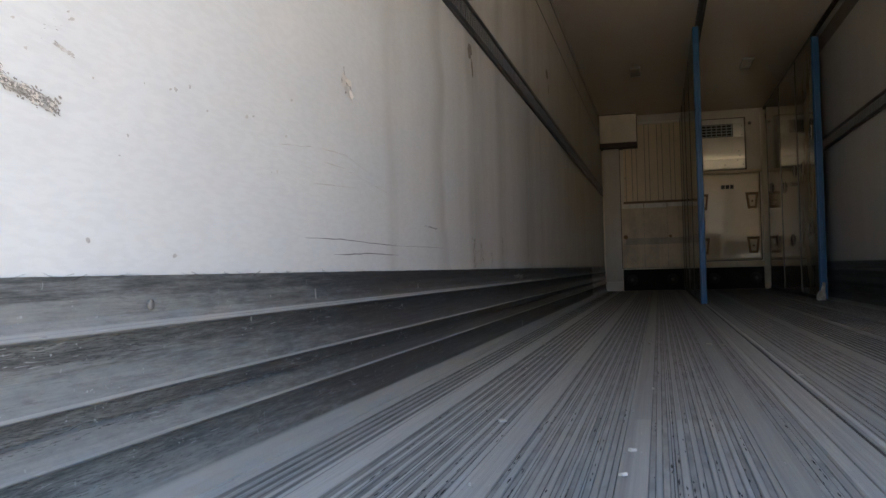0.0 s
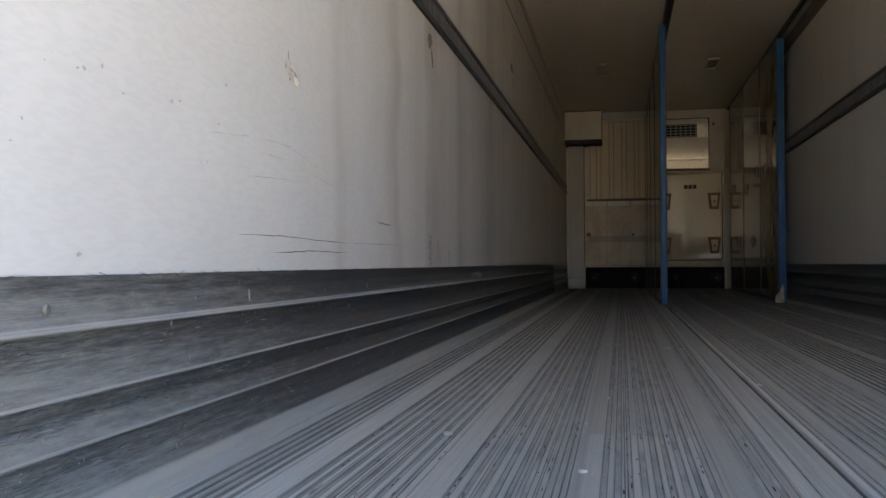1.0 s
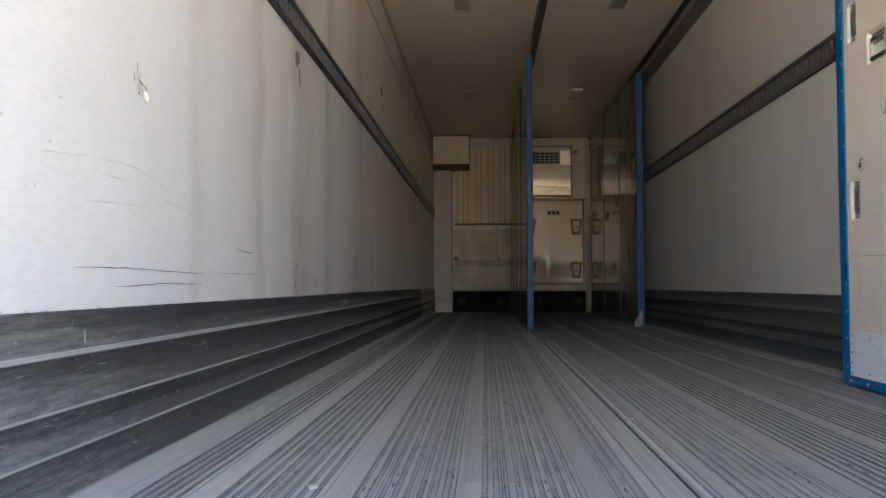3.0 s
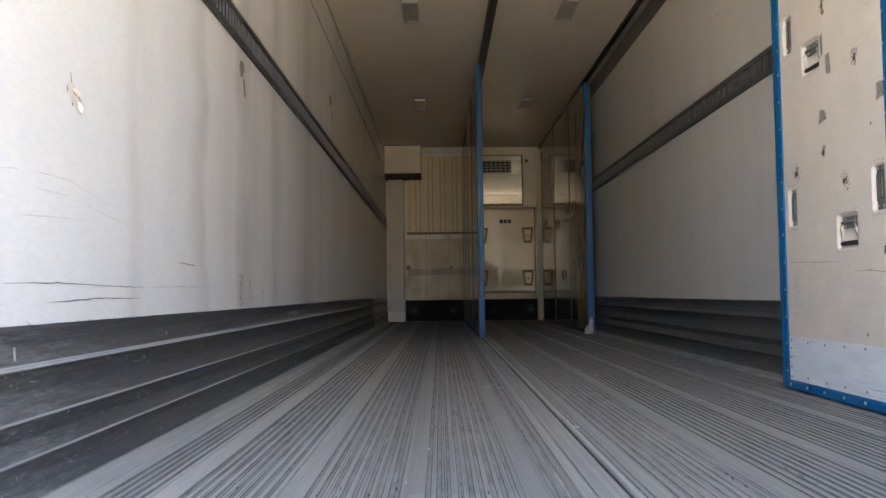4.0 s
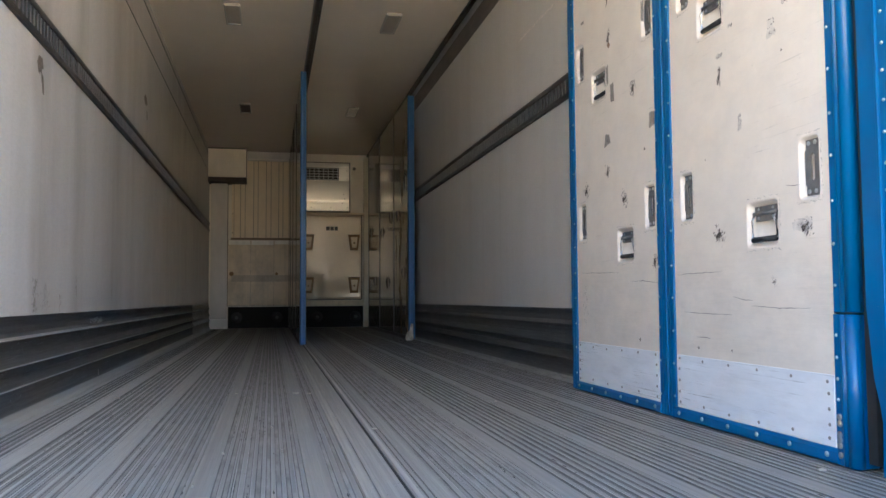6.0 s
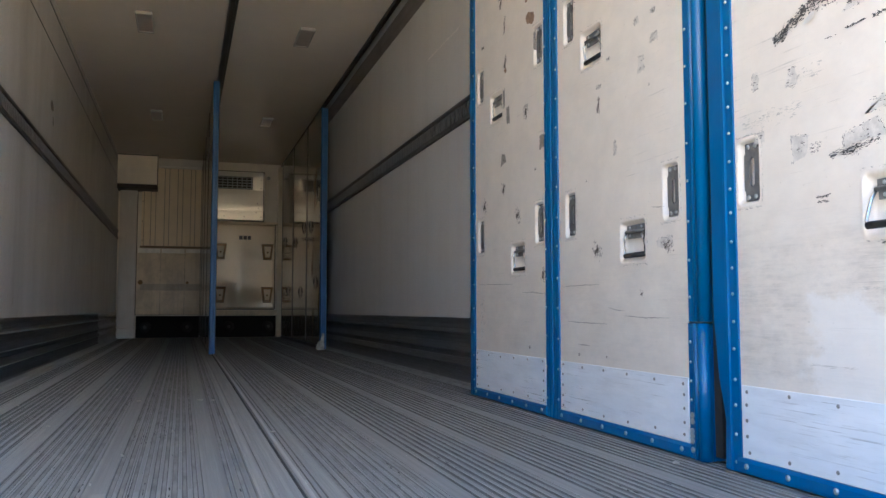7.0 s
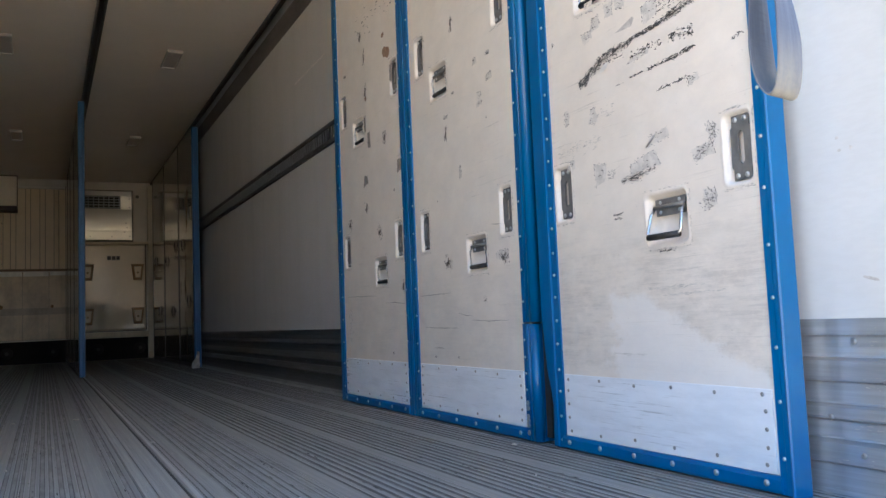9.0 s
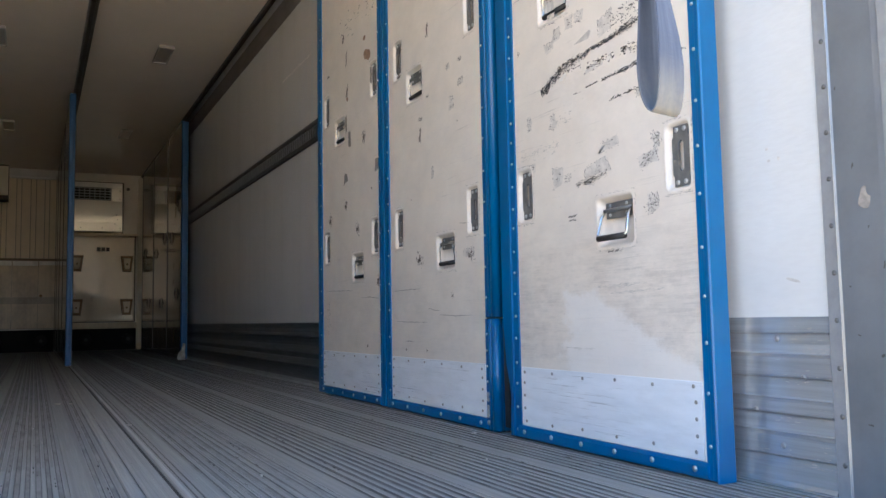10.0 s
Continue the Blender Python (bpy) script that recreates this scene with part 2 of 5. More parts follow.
RUNG = plain("rail_rung", (0.13, 0.13, 0.13), 0.45, 0.6, 0.2, 24)
TRACK = plain("dark_brown_track", (0.035, 0.028, 0.025), 0.40, 0.0, 0.25, 18)
TRIM_SHADE = plain("trim_shade", (0.13, 0.115, 0.105), 0.5, 0.1, 0.3, 6, 0.0, (1, 0.3, 1))
BLUE = plain("blue_paint", (0.004, 0.109, 0.290), 0.31, 0.0, 0.14, 11, 0.06, (1, 1, 0.5))
BLUE.node_tree.nodes["Principled BSDF"].inputs["Specular IOR Level"].default_value = 0.5
BLUE_DIM = plain("dimmed_blue_paint", (0.003, 0.075, 0.215), 0.46, 0.0, 0.16, 11, 0.0, (1, 1, 0.5))
CEILING = plain("ceiling_grp", (0.83, 0.745, 0.640), 0.32, 0.0, 0.04, 1.2)
BLACK = plain("black_rubber", (0.02, 0.02, 0.02), 0.6, 0.0, 0.3, 18)
CREAM = plain("cream_panel", (0.78, 0.66, 0.49), 0.32, 0.0, 0.08, 5, 0.08, (1, 1, 0.6))
WHITE = plain("white_paint", (0.72, 0.70, 0.66), 0.38, 0.0, 0.07, 6, 0.08)
FRONTWALL = plain("aged_front_wall", (0.76, 0.70, 0.61), 0.36, 0.0, 0.10, 2.0)
AGED_DULL = plain("aged_white_dull", (0.60, 0.575, 0.54), 0.40, 0.0, 0.14, 3.0, 0.0, (1, 1, 0.4))
LIGHT_BLOCK = plain("brown_light_block", (0.25, 0.188, 0.118), 0.85, 0.0, 0.25, 0.8, 0.2)
GROUND = plain("concrete_yard", (0.495, 0.356, 0.203), 0.85, 0.0, 0.18, 0.6, 0.2)


# ---- building helpers ----
def box(bm, x0, x1, y0, y1, z0, z1, bevel=0.0):
    made = bmesh.ops.create_cube(bm, size=1.0)["verts"]
    for v in made:
        v.co = Vector(((x0 + x1) / 2 + v.co.x * (x1 - x0), (y0 + y1) / 2 + v.co.y * (y1 - y0), (z0 + z1) / 2 + v.co.z * (z1 - z0)))
    if bevel:
        edges = list({e for v in made for e in v.link_edges})
        bmesh.ops.bevel(bm, geom=edges, offset=bevel, segments=2, affect="EDGES", profile=0.7)
    return made


def boxed(*args, **kw):
    bm = bmesh.new()
    box(bm, *args, **kw)
    return bm


def disc(bm, centre, r, depth, face="-X", sides=12, dome=0.4):
    """A low domed head (screw, rivet) on a surface, standing out along face."""
    d = Vector({"-X": (-1, 0, 0), "X": (1, 0, 0), "-Y": (0, -1, 0), "Z": (0, 0, 1), "-Z": (0, 0, -1)}[face])
    q = d.to_track_quat("Z", "Y").to_matrix()
    c = Vector(centre)
    rings = []
    for rr, h in ((r, -0.001), (r, depth * 0.5), (r * 0.6, depth)):
        rings.append([bm.verts.new(c + q @ Vector((rr * math.cos(a), rr * math.sin(a), h))) for a in [2 * math.pi * i / sides for i in range(sides)]])
    for a, b in zip(rings, rings[1:]):
        for i in range(sides):
            bm.faces.new((a[i], a[(i + 1) % sides], b[(i + 1) % sides], b[i]))
    bm.faces.new(rings[-1])


def run(profile, y0, y1, closed=True):
    """A profile of (x, z) drawn out along y."""
    bm = bmesh.new()
    a = [bm.verts.new((x, y0, z)) for x, z in profile]
    b = [bm.verts.new((x, y1, z)) for x, z in profile]
    n = len(profile)
    for i in range(n if closed else n - 1):
        j = (i + 1) % n
        bm.faces.new((a[i], a[j], b[j], b[i]))
    if closed:
        bm.faces.new(a[::-1])
        bm.faces.new(b)
    bmesh.ops.recalc_face_normals(bm, faces=bm.faces)
    return bm


def tube(points, r, sides=10):
    """A round bar along a line of points."""
    bm = bmesh.new()
    pts = [Vector(p) for p in points]
    rings = []
    for i, p in enumerate(pts):
        d = (pts[min(i + 1, len(pts) - 1)] - pts[max(i - 1, 0)]).normalized()
        q = d.to_track_quat("Z", "X").to_matrix()
        rings.append([bm.verts.new(p + q @ Vector((r * math.cos(a), r * math.sin(a), 0))) for a in [2 * math.pi * k / sides for k in range(sides)]])
    for a, b in zip(rings, rings[1:]):
        for k in range(sides):
            bm.faces.new((a[k], a[(k + 1) % sides], b[(k + 1) % sides], b[k]))
    bm.faces.new(rings[0][::-1])
    bm.faces.new(rings[-1])
    bmesh.ops.recalc_face_normals(bm, faces=bm.faces)
    return bm


def mesh_of(name, bm, material, smooth=False):
    me = bpy.data.meshes.new(name)
    bm.to_mesh(me)
    bm.free()
    me.materials.append(material)
    if smooth:
        me.polygons.foreach_set("use_smooth", [True] * len(me.polygons))
    return me


def part(name, bm, material, parent, label="", smooth=False):
    ob = new(name, mesh_of(name, bm, material, smooth))
    ob.parent = parent
    return tagged(ob, label) if label else ob


def piece(name, mesh, parent, at=(0, 0, 0)):
    """One more object on a shared mesh."""
    ob = new(name, mesh)
    ob.parent = parent
    ob.location = at
    return ob


def thing(name, bm, material, label, category, group="", kind="", smooth=False):
    ob = new(name, mesh_of(name, bm, material, smooth))
    return tagged(ob, label, category, group, kind)


def holder(name, at, label, category, group="", kind=""):
    ob = new(name)
    ob.location = at
    return tagged(ob, label, category, group, kind)


# ---- the shell of the trailer ----
XL, XR = -1.23, 1.225      # side walls' inner faces
Y0, Y1 = 0.58, 13.10       # end of the side sheets at the rear, front wall
ZC = 2.72                  # ceiling
KZ = 0.379                 # top of the scuff liner

ground = thing("ground", boxed(-400, 400, -600, 600, -1.6, -1.25), GROUND, "pale dusty concrete yard behind the trailer", "ground", kind="structure")
thing("light_block_wall", boxed(-45, 45, -16.4, -16.0, -1.25, 4.3), LIGHT_BLOCK, "unseen brown wall added behind the trailer to shape the light", "wall", kind="structure")
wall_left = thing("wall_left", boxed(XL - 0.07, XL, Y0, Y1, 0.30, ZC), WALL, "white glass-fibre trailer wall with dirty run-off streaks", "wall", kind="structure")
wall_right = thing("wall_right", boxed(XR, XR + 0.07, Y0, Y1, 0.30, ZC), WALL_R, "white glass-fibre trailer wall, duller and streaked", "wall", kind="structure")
for nm, xa, xb in (("wall_base_left", XL - 0.07, XL - 0.012), ("wall_base_right", XR + 0.012, XR + 0.07)):
    thing(nm, boxed(xa, xb, Y0, Y1, -0.16, 0.30), FRAME, "lower side structure of the trailer behind its scuff liner", "wall", kind="structure")
wall_front = thing("wall_front", boxed(XL - 0.07, XR + 0.07, Y1, Y1 + 0.08, -0.16, ZC), FRONTWALL, "off-white front bulkhead wall of the trailer", "wall", kind="structure")
ceiling = thing("ceiling", boxed(XL - 0.07, XR + 0.07, Y0, Y1 + 0.08, ZC, ZC + 0.08), CEILING, "smooth grey-white glossy trailer ceiling", "ceiling", kind="structure")

# scuff liners: ridged extrusion along the foot of each wall
LINER = ((0.0, KZ), (0.006, KZ), (0.006, 0.345), (0.009, 0.318), (0.026, 0.3005), (0.026, 0.2955), (0.007, 0.288),
         (0.005, 0.258), (0.006, 0.240), (0.027, 0.2005), (0.027, 0.1955), (0.009, 0.187), (0.008, 0.166), (0.002, 0.164), (0.002, 0.160), (0.010, 0.156),
         (0.030, 0.1245), (0.030, 0.1195), (0.013, 0.110), (0.011, 0.070), (0.014, 0.041), (0.030, 0.012), (0.052, 0.003), (0.052, 0.0), (-0.010, 0.0), (-0.010, KZ))
RIDGES = ((0.026, 0.2950, 0.3010), (0.027, 0.1950, 0.2010), (0.030, 0.1190, 0.1250))


def liner(name, x, side, y0, y1, material, label, deep=1.0, crest=None):
    ob = thing(name, run([(x + side * dx * deep, z) for dx, z in LINER], y0, y1), material, label, "scuff liner", kind="structure")
    for dx, za, zb in RIDGES:
        dx *= deep
        part("ridge", run([(x + side * (dx - 0.001), za - 0.001), (x + side * (dx + 0.0014), za), (x + side * (dx + 0.0020), za + 0.002), (x + side * (dx - 0.0030), zb + 0.004)], y0 + 0.002, y1 - 0.002), crest or KICK_BRIGHT, ob, "ridge crest")
    return ob


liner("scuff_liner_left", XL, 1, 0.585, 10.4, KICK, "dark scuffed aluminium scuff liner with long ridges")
liner("scuff_liner_left_front", XL, 1, 10.4, Y1, KICK_BRIGHT, "lighter grey front length of the ridged scuff liner")
liner("scuff_liner_right_rear", XR, -1, 0.585, 1.4, RUBBED, "pale blue-grey rear length of the ridged aluminium scuff liner", 0.16, RUBBED)
liner("scuff_liner_right", XR, -1, 1.4, Y1, KICK, "grimy aluminium scuff liner with long ridges, shade painted into its colour", 0.75, RIDGE_DULL)
# ---- floor ----
floor = thing("floor", boxed(XL - 0.07, XR + 0.07, 0.30, Y1 + 0.08, -0.16, -0.014), FRAME, "grey ribbed aluminium trailer floor, worn along its length", "floor", kind="structure")
# where each plank begins, and the width of its flat joint strip
PLANKS = ((XL, 0.085), (-1.030, 0.062), (-0.755, 0.060), (-0.490, 0.055), (-0.220, 0.060), (-0.104, 0.196), (0.318, 0.052), (0.600, 0.046), (0.900, 0.044))
PITCH = 0.0252


def plank(x0, x1, flat):
    """One extruded floor plank: a flat joint strip, then ribs with open channels along its length."""
    pts, paint = [(x0 + 0.0008, -0.014)], []

    def to(x, z, m):
        pts.append((x, z))
        paint.append(m)

    to(x0 + 0.0008, -0.0006, 1)
    to(x0 + 0.0016, 0.0, 3)
    to(x0 + flat - 0.0012, 0.0, 4)
    to(x0 + flat - 0.0004, -0.0007, 3)
    n = max(1, round((x1 - x0 - flat) / PITCH))
    step = (x1 - x0 - flat) / n
    for i in range(n):
        a = x0 + flat + i * step
        w = step * random.uniform(0.40, 0.58)
        deep = -random.choice((0.0042, 0.0048, 0.0054) if x0 > 0.1 else (0.0018, 0.0024, 0.0034))
        to(a + 0.0002, deep, 1)
        to(a + random.uniform(0.0016, 0.0026), deep - 0.0002, 2)
        to(a + step - w - random.uniform(0.0018, 0.0030), deep - 0.0002, 1)
        to(a + step - w - 0.0004, deep, 2)
        top = random.choice((0.0, 0.0, -0.0004, -0.0008))
        to(a + step - w, top - 0.0008, 1)
        to(a + step - w + 0.0018, top, 3)
        if i == n - 1:
            to(x1 - 0.0008, top, 0)
            to(x1 - 0.0008, -0.014, 1)
        else:
            if x0 < 0.1 and random.random() < 0.45:
                cut = a + step - w * random.uniform(0.35, 0.65)
                to(cut, top, 0)
                to(cut + 0.0004, top - 0.0009, 1)
                to(cut + random.uniform(0.0012, 0.0022), top - 0.0009, 2)
                to(cut + 0.0026, top, 3)
            to(a + step - 0.0022, top, 0)
            to(a + step - 0.0004, top - 0.0008, 3)
    bm = bmesh.new()
    near = [bm.verts.new((x, 0.31, z)) for x, z in pts]
    far = [bm.verts.new((x, Y1, z)) for x, z in pts]
    for i, m in enumerate(paint):
        bm.faces.new((near[i], near[i + 1], far[i + 1], far[i])).material_index = m
    bmesh.ops.recalc_face_normals(bm, faces=bm.faces)
    if sum(f.normal.z for f in bm.faces) < 0:
        bmesh.ops.reverse_faces(bm, faces=bm.faces)
    return bm


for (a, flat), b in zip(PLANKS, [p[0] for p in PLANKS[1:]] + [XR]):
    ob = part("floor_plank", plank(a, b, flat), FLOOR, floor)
    for m in (GROOVE, GRIT_SHADE, RIBEDGE, FLOOR_STRIP) if a > 0.1 else (GROOVE_PALE, GRIT_SHADE_PALE, RIBEDGE_DULL, FLOOR_STRIP):
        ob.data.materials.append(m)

rail = holder("floor_guide_rail", (0, 0, 0), "low aluminium guide rail along the middle of the floor", "guide rail", kind="structure")
part("base_strip", run([(-0.070, 0.0005), (-0.069, 0.004), (-0.006, 0.004), (-0.0045, 0.0005), (0.003, 0.0005), (0.004, 0.004), (0.0285, 0.004), (0.0290, 0.0006), (0.0320, 0.0006), (0.0325, 0.004), (0.0435, 0.004), (0.0440, 0.0006), (0.0475, 0.0006), (0.0480, 0.004), (0.087, 0.004), (0.089, 0.0005)], 0.32, Y1 - 0.1), GUIDE_FLAT, rail)
part("edge_strip", run([(-0.102, 0.0005), (-0.101, 0.0045), (-0.074, 0.0045), (-0.072, 0.0005)], 0.32, Y1 - 0.1), GUIDE_EDGE, rail, "paler rubbed edge strip")
for a in (0.0292, 0.0442):
    part("scored_line", boxed(a, a + 0.0028, 0.33, Y1 - 0.11, 0.0008, 0.0018), GUIDE_DARK, rail, "dark scored line")
part("guide_groove", boxed(-0.0040, 0.0026, 0.33, Y1 - 0.11, 0.0006, 0.0024), GUIDE_DARK, rail)
part("guide_lip", run([(0.005, 0.004), (0.006, 0.010), (0.009, 0.011), (0.016, 0.011), (0.019, 0.0041)], 0.32, Y1 - 0.1), KICK_BRIGHT, rail)

# ---- wall tracks, ceiling tracks ----
for nm, x, s in (("lashing_track_left", XL, 1), ("lashing_track_right", XR, -1)):
    tr = holder(nm, (0, 0, 0), "dark steel lashing track with a row of slots", "lashing track", kind="structure")
    part("track_back", run([(x - s * 0.01, 1.480), (x + s * 0.004, 1.480), (x + s * 0.004, 1.612), (x - s * 0.01, 1.612)], Y0 + 0.02, Y1 - 0.02), TRACK, tr)
    part("track_flange", run([(x + s * 0.004, 1.580), (x + s * 0.013, 1.582), (x + s * 0.013, 1.611), (x + s * 0.002, 1.615)], Y0 + 0.02, Y1 - 0.02), RAIL, tr)
    part("track_flange", run([(x + s * 0.004, 1.510), (x + s * 0.013, 1.508), (x + s * 0.013, 1.482), (x + s * 0.002, 1.478)], Y0 + 0.02, Y1 - 0.02), RAIL, tr)
    bm = bmesh.new()
    y = Y0 + 0.04
    while y < Y1 - 0.1:
        box(bm, min(x + s * 0.003, x + s * 0.011), max(x + s * 0.003, x + s * 0.011), y, y + 0.026, 1.507, 1.583)
        y += 0.05
    tagged(part("track_rungs", bm, RUNG, tr), kind="stuff")

thing("ceiling_track", run([(0.008, ZC), (0.008, 2.635), (0.014, 2.630), (0.030, 2.630), (0.030, 2.645), (0.044, 2.645), (0.044, 2.630), (0.058, 2.630), (0.064, 2.635), (0.064, ZC)], 1.0, Y1 - 0.02), TRACK, "dark sliding track under the middle of the ceiling", "ceiling track", kind="structure")
thing("ceiling_track_right", run([(1.178, ZC), (1.178, 2.690), (1.182, 2.686), (1.208, 2.686), (1.212, 2.690), (1.212, ZC)], 1.0, Y1 - 0.02), TRACK, "dark sliding track along the ceiling's edge", "ceiling track", kind="structure")
cove = holder("trim_right", (0, 0, 0), "dark strip and grey band for the shade under the ceiling's edge", "trim", kind="structure")
part("band", run([(XR, 2.615), (XR - 0.012, 2.615), (XR - 0.012, 2.70), (XR - 0.004, ZC), (XR, ZC)], Y0, Y1), FRAME, cove, "grey band")
part("shade_strip", run([(XR, 2.480), (XR - 0.004, 2.492), (XR - 0.014, 2.540), (XR - 0.020, 2.600), (XR - 0.018, 2.614), (XR, 2.614)], Y0, Y1), TRIM_SHADE, cove, "dark brown strip for the shade on the wall")
thing("trim_left", run([(XL, 2.365), (XL + 0.003, 2.367), (XL + 0.003, 2.373), (XL, 2.375)], Y0, Y1), RAIL, "thin dark joint strip high on the wall", "trim", kind="structure")
thing("trim_left_corner", run([(XL, 2.632), (XL + 0.004, 2.634), (XL + 0.004, 2.646), (XL, 2.648)], Y0, Y1), RAIL, "thin dark corner strip under the ceiling", "trim", kind="structure")

# ---- rear frame ----
SCREW_DARK = plain("dark_rivet", (0.16, 0.155, 0.15), 0.5, 0.6, 0.25, 70)
rf = holder("rear_frame", (0, 0, 0), "grey steel rear door frame of the trailer, riveted", "door frame", kind="structure")
for s, x in ((1, XR), (-1, XL)):
    a, b = sorted((x - s * 0.008, x + s * 0.002))
    part("cover_strip", boxed(a, b, 0.551, 0.583, 0.0, ZC, bevel=0.002), STRIP, rf, "riveted grey cover strip")
    prof = [(x - s * 0.001, 0.550), (x - s * 0.0115, 0.5495), (x - s * 0.0115, 0.5475), (x - s * 0.008, 0.5455), (x - s * 0.010, 0.522), (x - s * 0.014, 0.44), (x - s * 0.010, 0.36), (x + s * 0.02, 0.30), (x + s * 0.14, 0.28), (x + s * 0.14, 0.60), (x + s * 0.008, 0.60)]
    bm = bmesh.new()
    lo = [bm.verts.new((px, py, -0.3)) for px, py in prof]
    hi = [bm.verts.new((px, py, ZC + 0.1)) for px, py in prof]
    for i in range(len(prof)):
        j = (i + 1) % len(prof)
        bm.faces.new((lo[i], lo[j], hi[j], hi[i]))
    bm.faces.new(lo[::-1])
    bm.faces.new(hi)
    bmesh.ops.recalc_face_normals(bm, faces=bm.faces)
    part("jamb", bm, JAMB, rf)
    a, b = sorted((x - s * 0.0095, x - s * 0.0130))
    part("highlight_bead", boxed(a, b, 0.5478, 0.5492, 0.004, ZC, bevel=0.0005), KICK_BRIGHT, rf, "bright bead for the highlight beside the strip")
    bm = bmesh.new()
    for k in range(27):
        disc(bm, (x - s * 0.008, 0.562, 0.069 + k * 0.1005), 0.0055, 0.003, "-X" if s > 0 else "X")
    part("rivet_row", bm, SCREW_DARK, rf)
part("header", boxed(XL - 0.14, XR + 0.14, 0.28, 0.60, ZC + 0.002, ZC + 0.22), FRAME, rf)
part("sill", boxed(XL - 0.14, XR + 0.14, 0.20, 0.30, -0.30, -0.004, bevel=0.01), FRAME, rf)

# ---- hinged bulkhead leaves ----
def panel_material():
    """White painted ply: grey sideways scuffing low down, a wiped clean patch, fine drag marks."""
    m, nt, b = mat("white_leaf_sheet")
    y, z = axis(nt, "Y"), axis(nt, "Z")
    base = ramp(nt, grain(nt, (1, 1, 1), 7, 6), (0.3, (0.71, 0.648, 0.570)), (0.7, (0.77, 0.708, 0.630)))
    mott = ramp(nt, grain(nt, (1, 1.2, 2.2), 4.5, 9, 0.78), (0.42, 0), (0.66, 1))
    col = mix(nt, times(nt, mott, 0.22), base, (0.50, 0.47, 0.44))
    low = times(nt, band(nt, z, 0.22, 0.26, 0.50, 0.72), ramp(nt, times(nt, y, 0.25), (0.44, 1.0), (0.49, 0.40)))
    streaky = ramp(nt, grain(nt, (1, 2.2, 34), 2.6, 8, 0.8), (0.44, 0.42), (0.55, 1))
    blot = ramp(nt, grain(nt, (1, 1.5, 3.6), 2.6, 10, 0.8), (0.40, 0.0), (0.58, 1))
    edge = times(nt, times(nt, y, -9.0, "SIGNED"), 12.7, "ADDFREE")
    slope = times(nt, times(nt, times(nt, times(nt, y, 0.51, "SIGNED"), z, "SUBTRACT"), 0.190, "SUBTRACT"), 14.0, "SIGNED")
    top = times(nt, times(nt, z, -14.0, "SIGNED"), 6.3, "ADDFREE")
    inside = times(nt, times(nt, edge, slope, "MINIMUM"), top, "MINIMUM")
    ragged = times(nt, times(nt, grain(nt, (1, 1, 1.4), 9.0, 9, 0.72), 0.5, "SUBTRACT"), 3.2, "SIGNED")
    wiped = ramp(nt, times(nt, times(nt, times(nt, inside, ragged, "ADDFREE"), 0.25, "SIGNED"), 0.5, "ADDFREE"), (0.46, 0), (0.57, 1))
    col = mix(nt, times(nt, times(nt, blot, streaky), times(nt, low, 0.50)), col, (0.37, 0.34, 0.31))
    col = mix(nt, times(nt, wiped, 0.70), col, (0.77, 0.745, 0.715))
    drag = ramp(nt, grain(nt, (1, 1.3, 70), 2.4, 5, 0.75), (0.60, 0), (0.70, 1))
    keep = ramp(nt, grain(nt, (1, 1, 1), 3.1, 4), (0.50, 0), (0.68, 1))
    col = mix(nt, times(nt, times(nt, drag, keep), 0.65), col, (0.26, 0.24, 0.22))
    fleck = ramp(nt, grain(nt, (1, 1, 1.6), 55, 3), (0.71, 0), (0.76, 1))
    col = mix(nt, times(nt, fleck, 0.35), col, (0.30, 0.26, 0.22))
    nt.links.new(col, b.inputs["Base Color"])
    nt.links.new(ramp(nt, grain(nt, (1, 1, 3), 11, 4), (0.3, 0.36), (0.7, 0.50)), b.inputs["Roughness"])
    return m


def rub_material():
    """White rub plate with dark hairline splits along it."""
    m, nt, b = mat("white_rub_plate")
    base = ramp(nt, grain(nt, (1, 0.7, 3), 8, 6, 0.65), (0.3, (0.69, 0.72, 0.765)), (0.7, (0.79, 0.82, 0.865)))
    crack = ramp(nt, grain(nt, (1, 1.5, 110), 2.4, 6, 0.72), (0.585, 0), (0.63, 1))
    keep = ramp(nt, grain(nt, (1, 1, 2), 2.6, 4), (0.44, 0), (0.60, 1))
    col = mix(nt, times(nt, times(nt, crack, keep), 0.85), base, (0.22, 0.22, 0.23))
    smear = ramp(nt, grain(nt, (1, 1.5, 9), 3.0, 6, 0.7), (0.52, 0), (0.72, 1))
    col = mix(nt, times(nt, smear, 0.25), col, (0.45, 0.46, 0.47))
    nt.links.new(col, b.inputs["Base Color"])
    b.inputs["Roughness"].default_value = 0.42
    return m


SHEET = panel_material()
SHEET_FAR = plain("dimmed_leaf_sheet", (0.235, 0.178, 0.120), 0.10, 0.0, 0.30, 3.0, 0.0, (1, 1, 0.4))
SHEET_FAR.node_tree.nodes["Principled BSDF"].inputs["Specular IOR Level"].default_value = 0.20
RUBPLATE = rub_material()
BUCKLE = plain("grey_buckle_steel", (0.19, 0.185, 0.178), 0.42, 0.35, 0.2, 40)
CHROME = plain("chrome", (0.62, 0.62, 0.62), 0.24, 1.0, 0.06, 50, 0.02)
SCREW = plain("dull_screw", (0.30, 0.29, 0.28), 0.5, 0.8, 0.25, 70)
SCUFF = plain("black_scuff", (0.075, 0.070, 0.066), 0.7, 0.0, 0.4, 60)
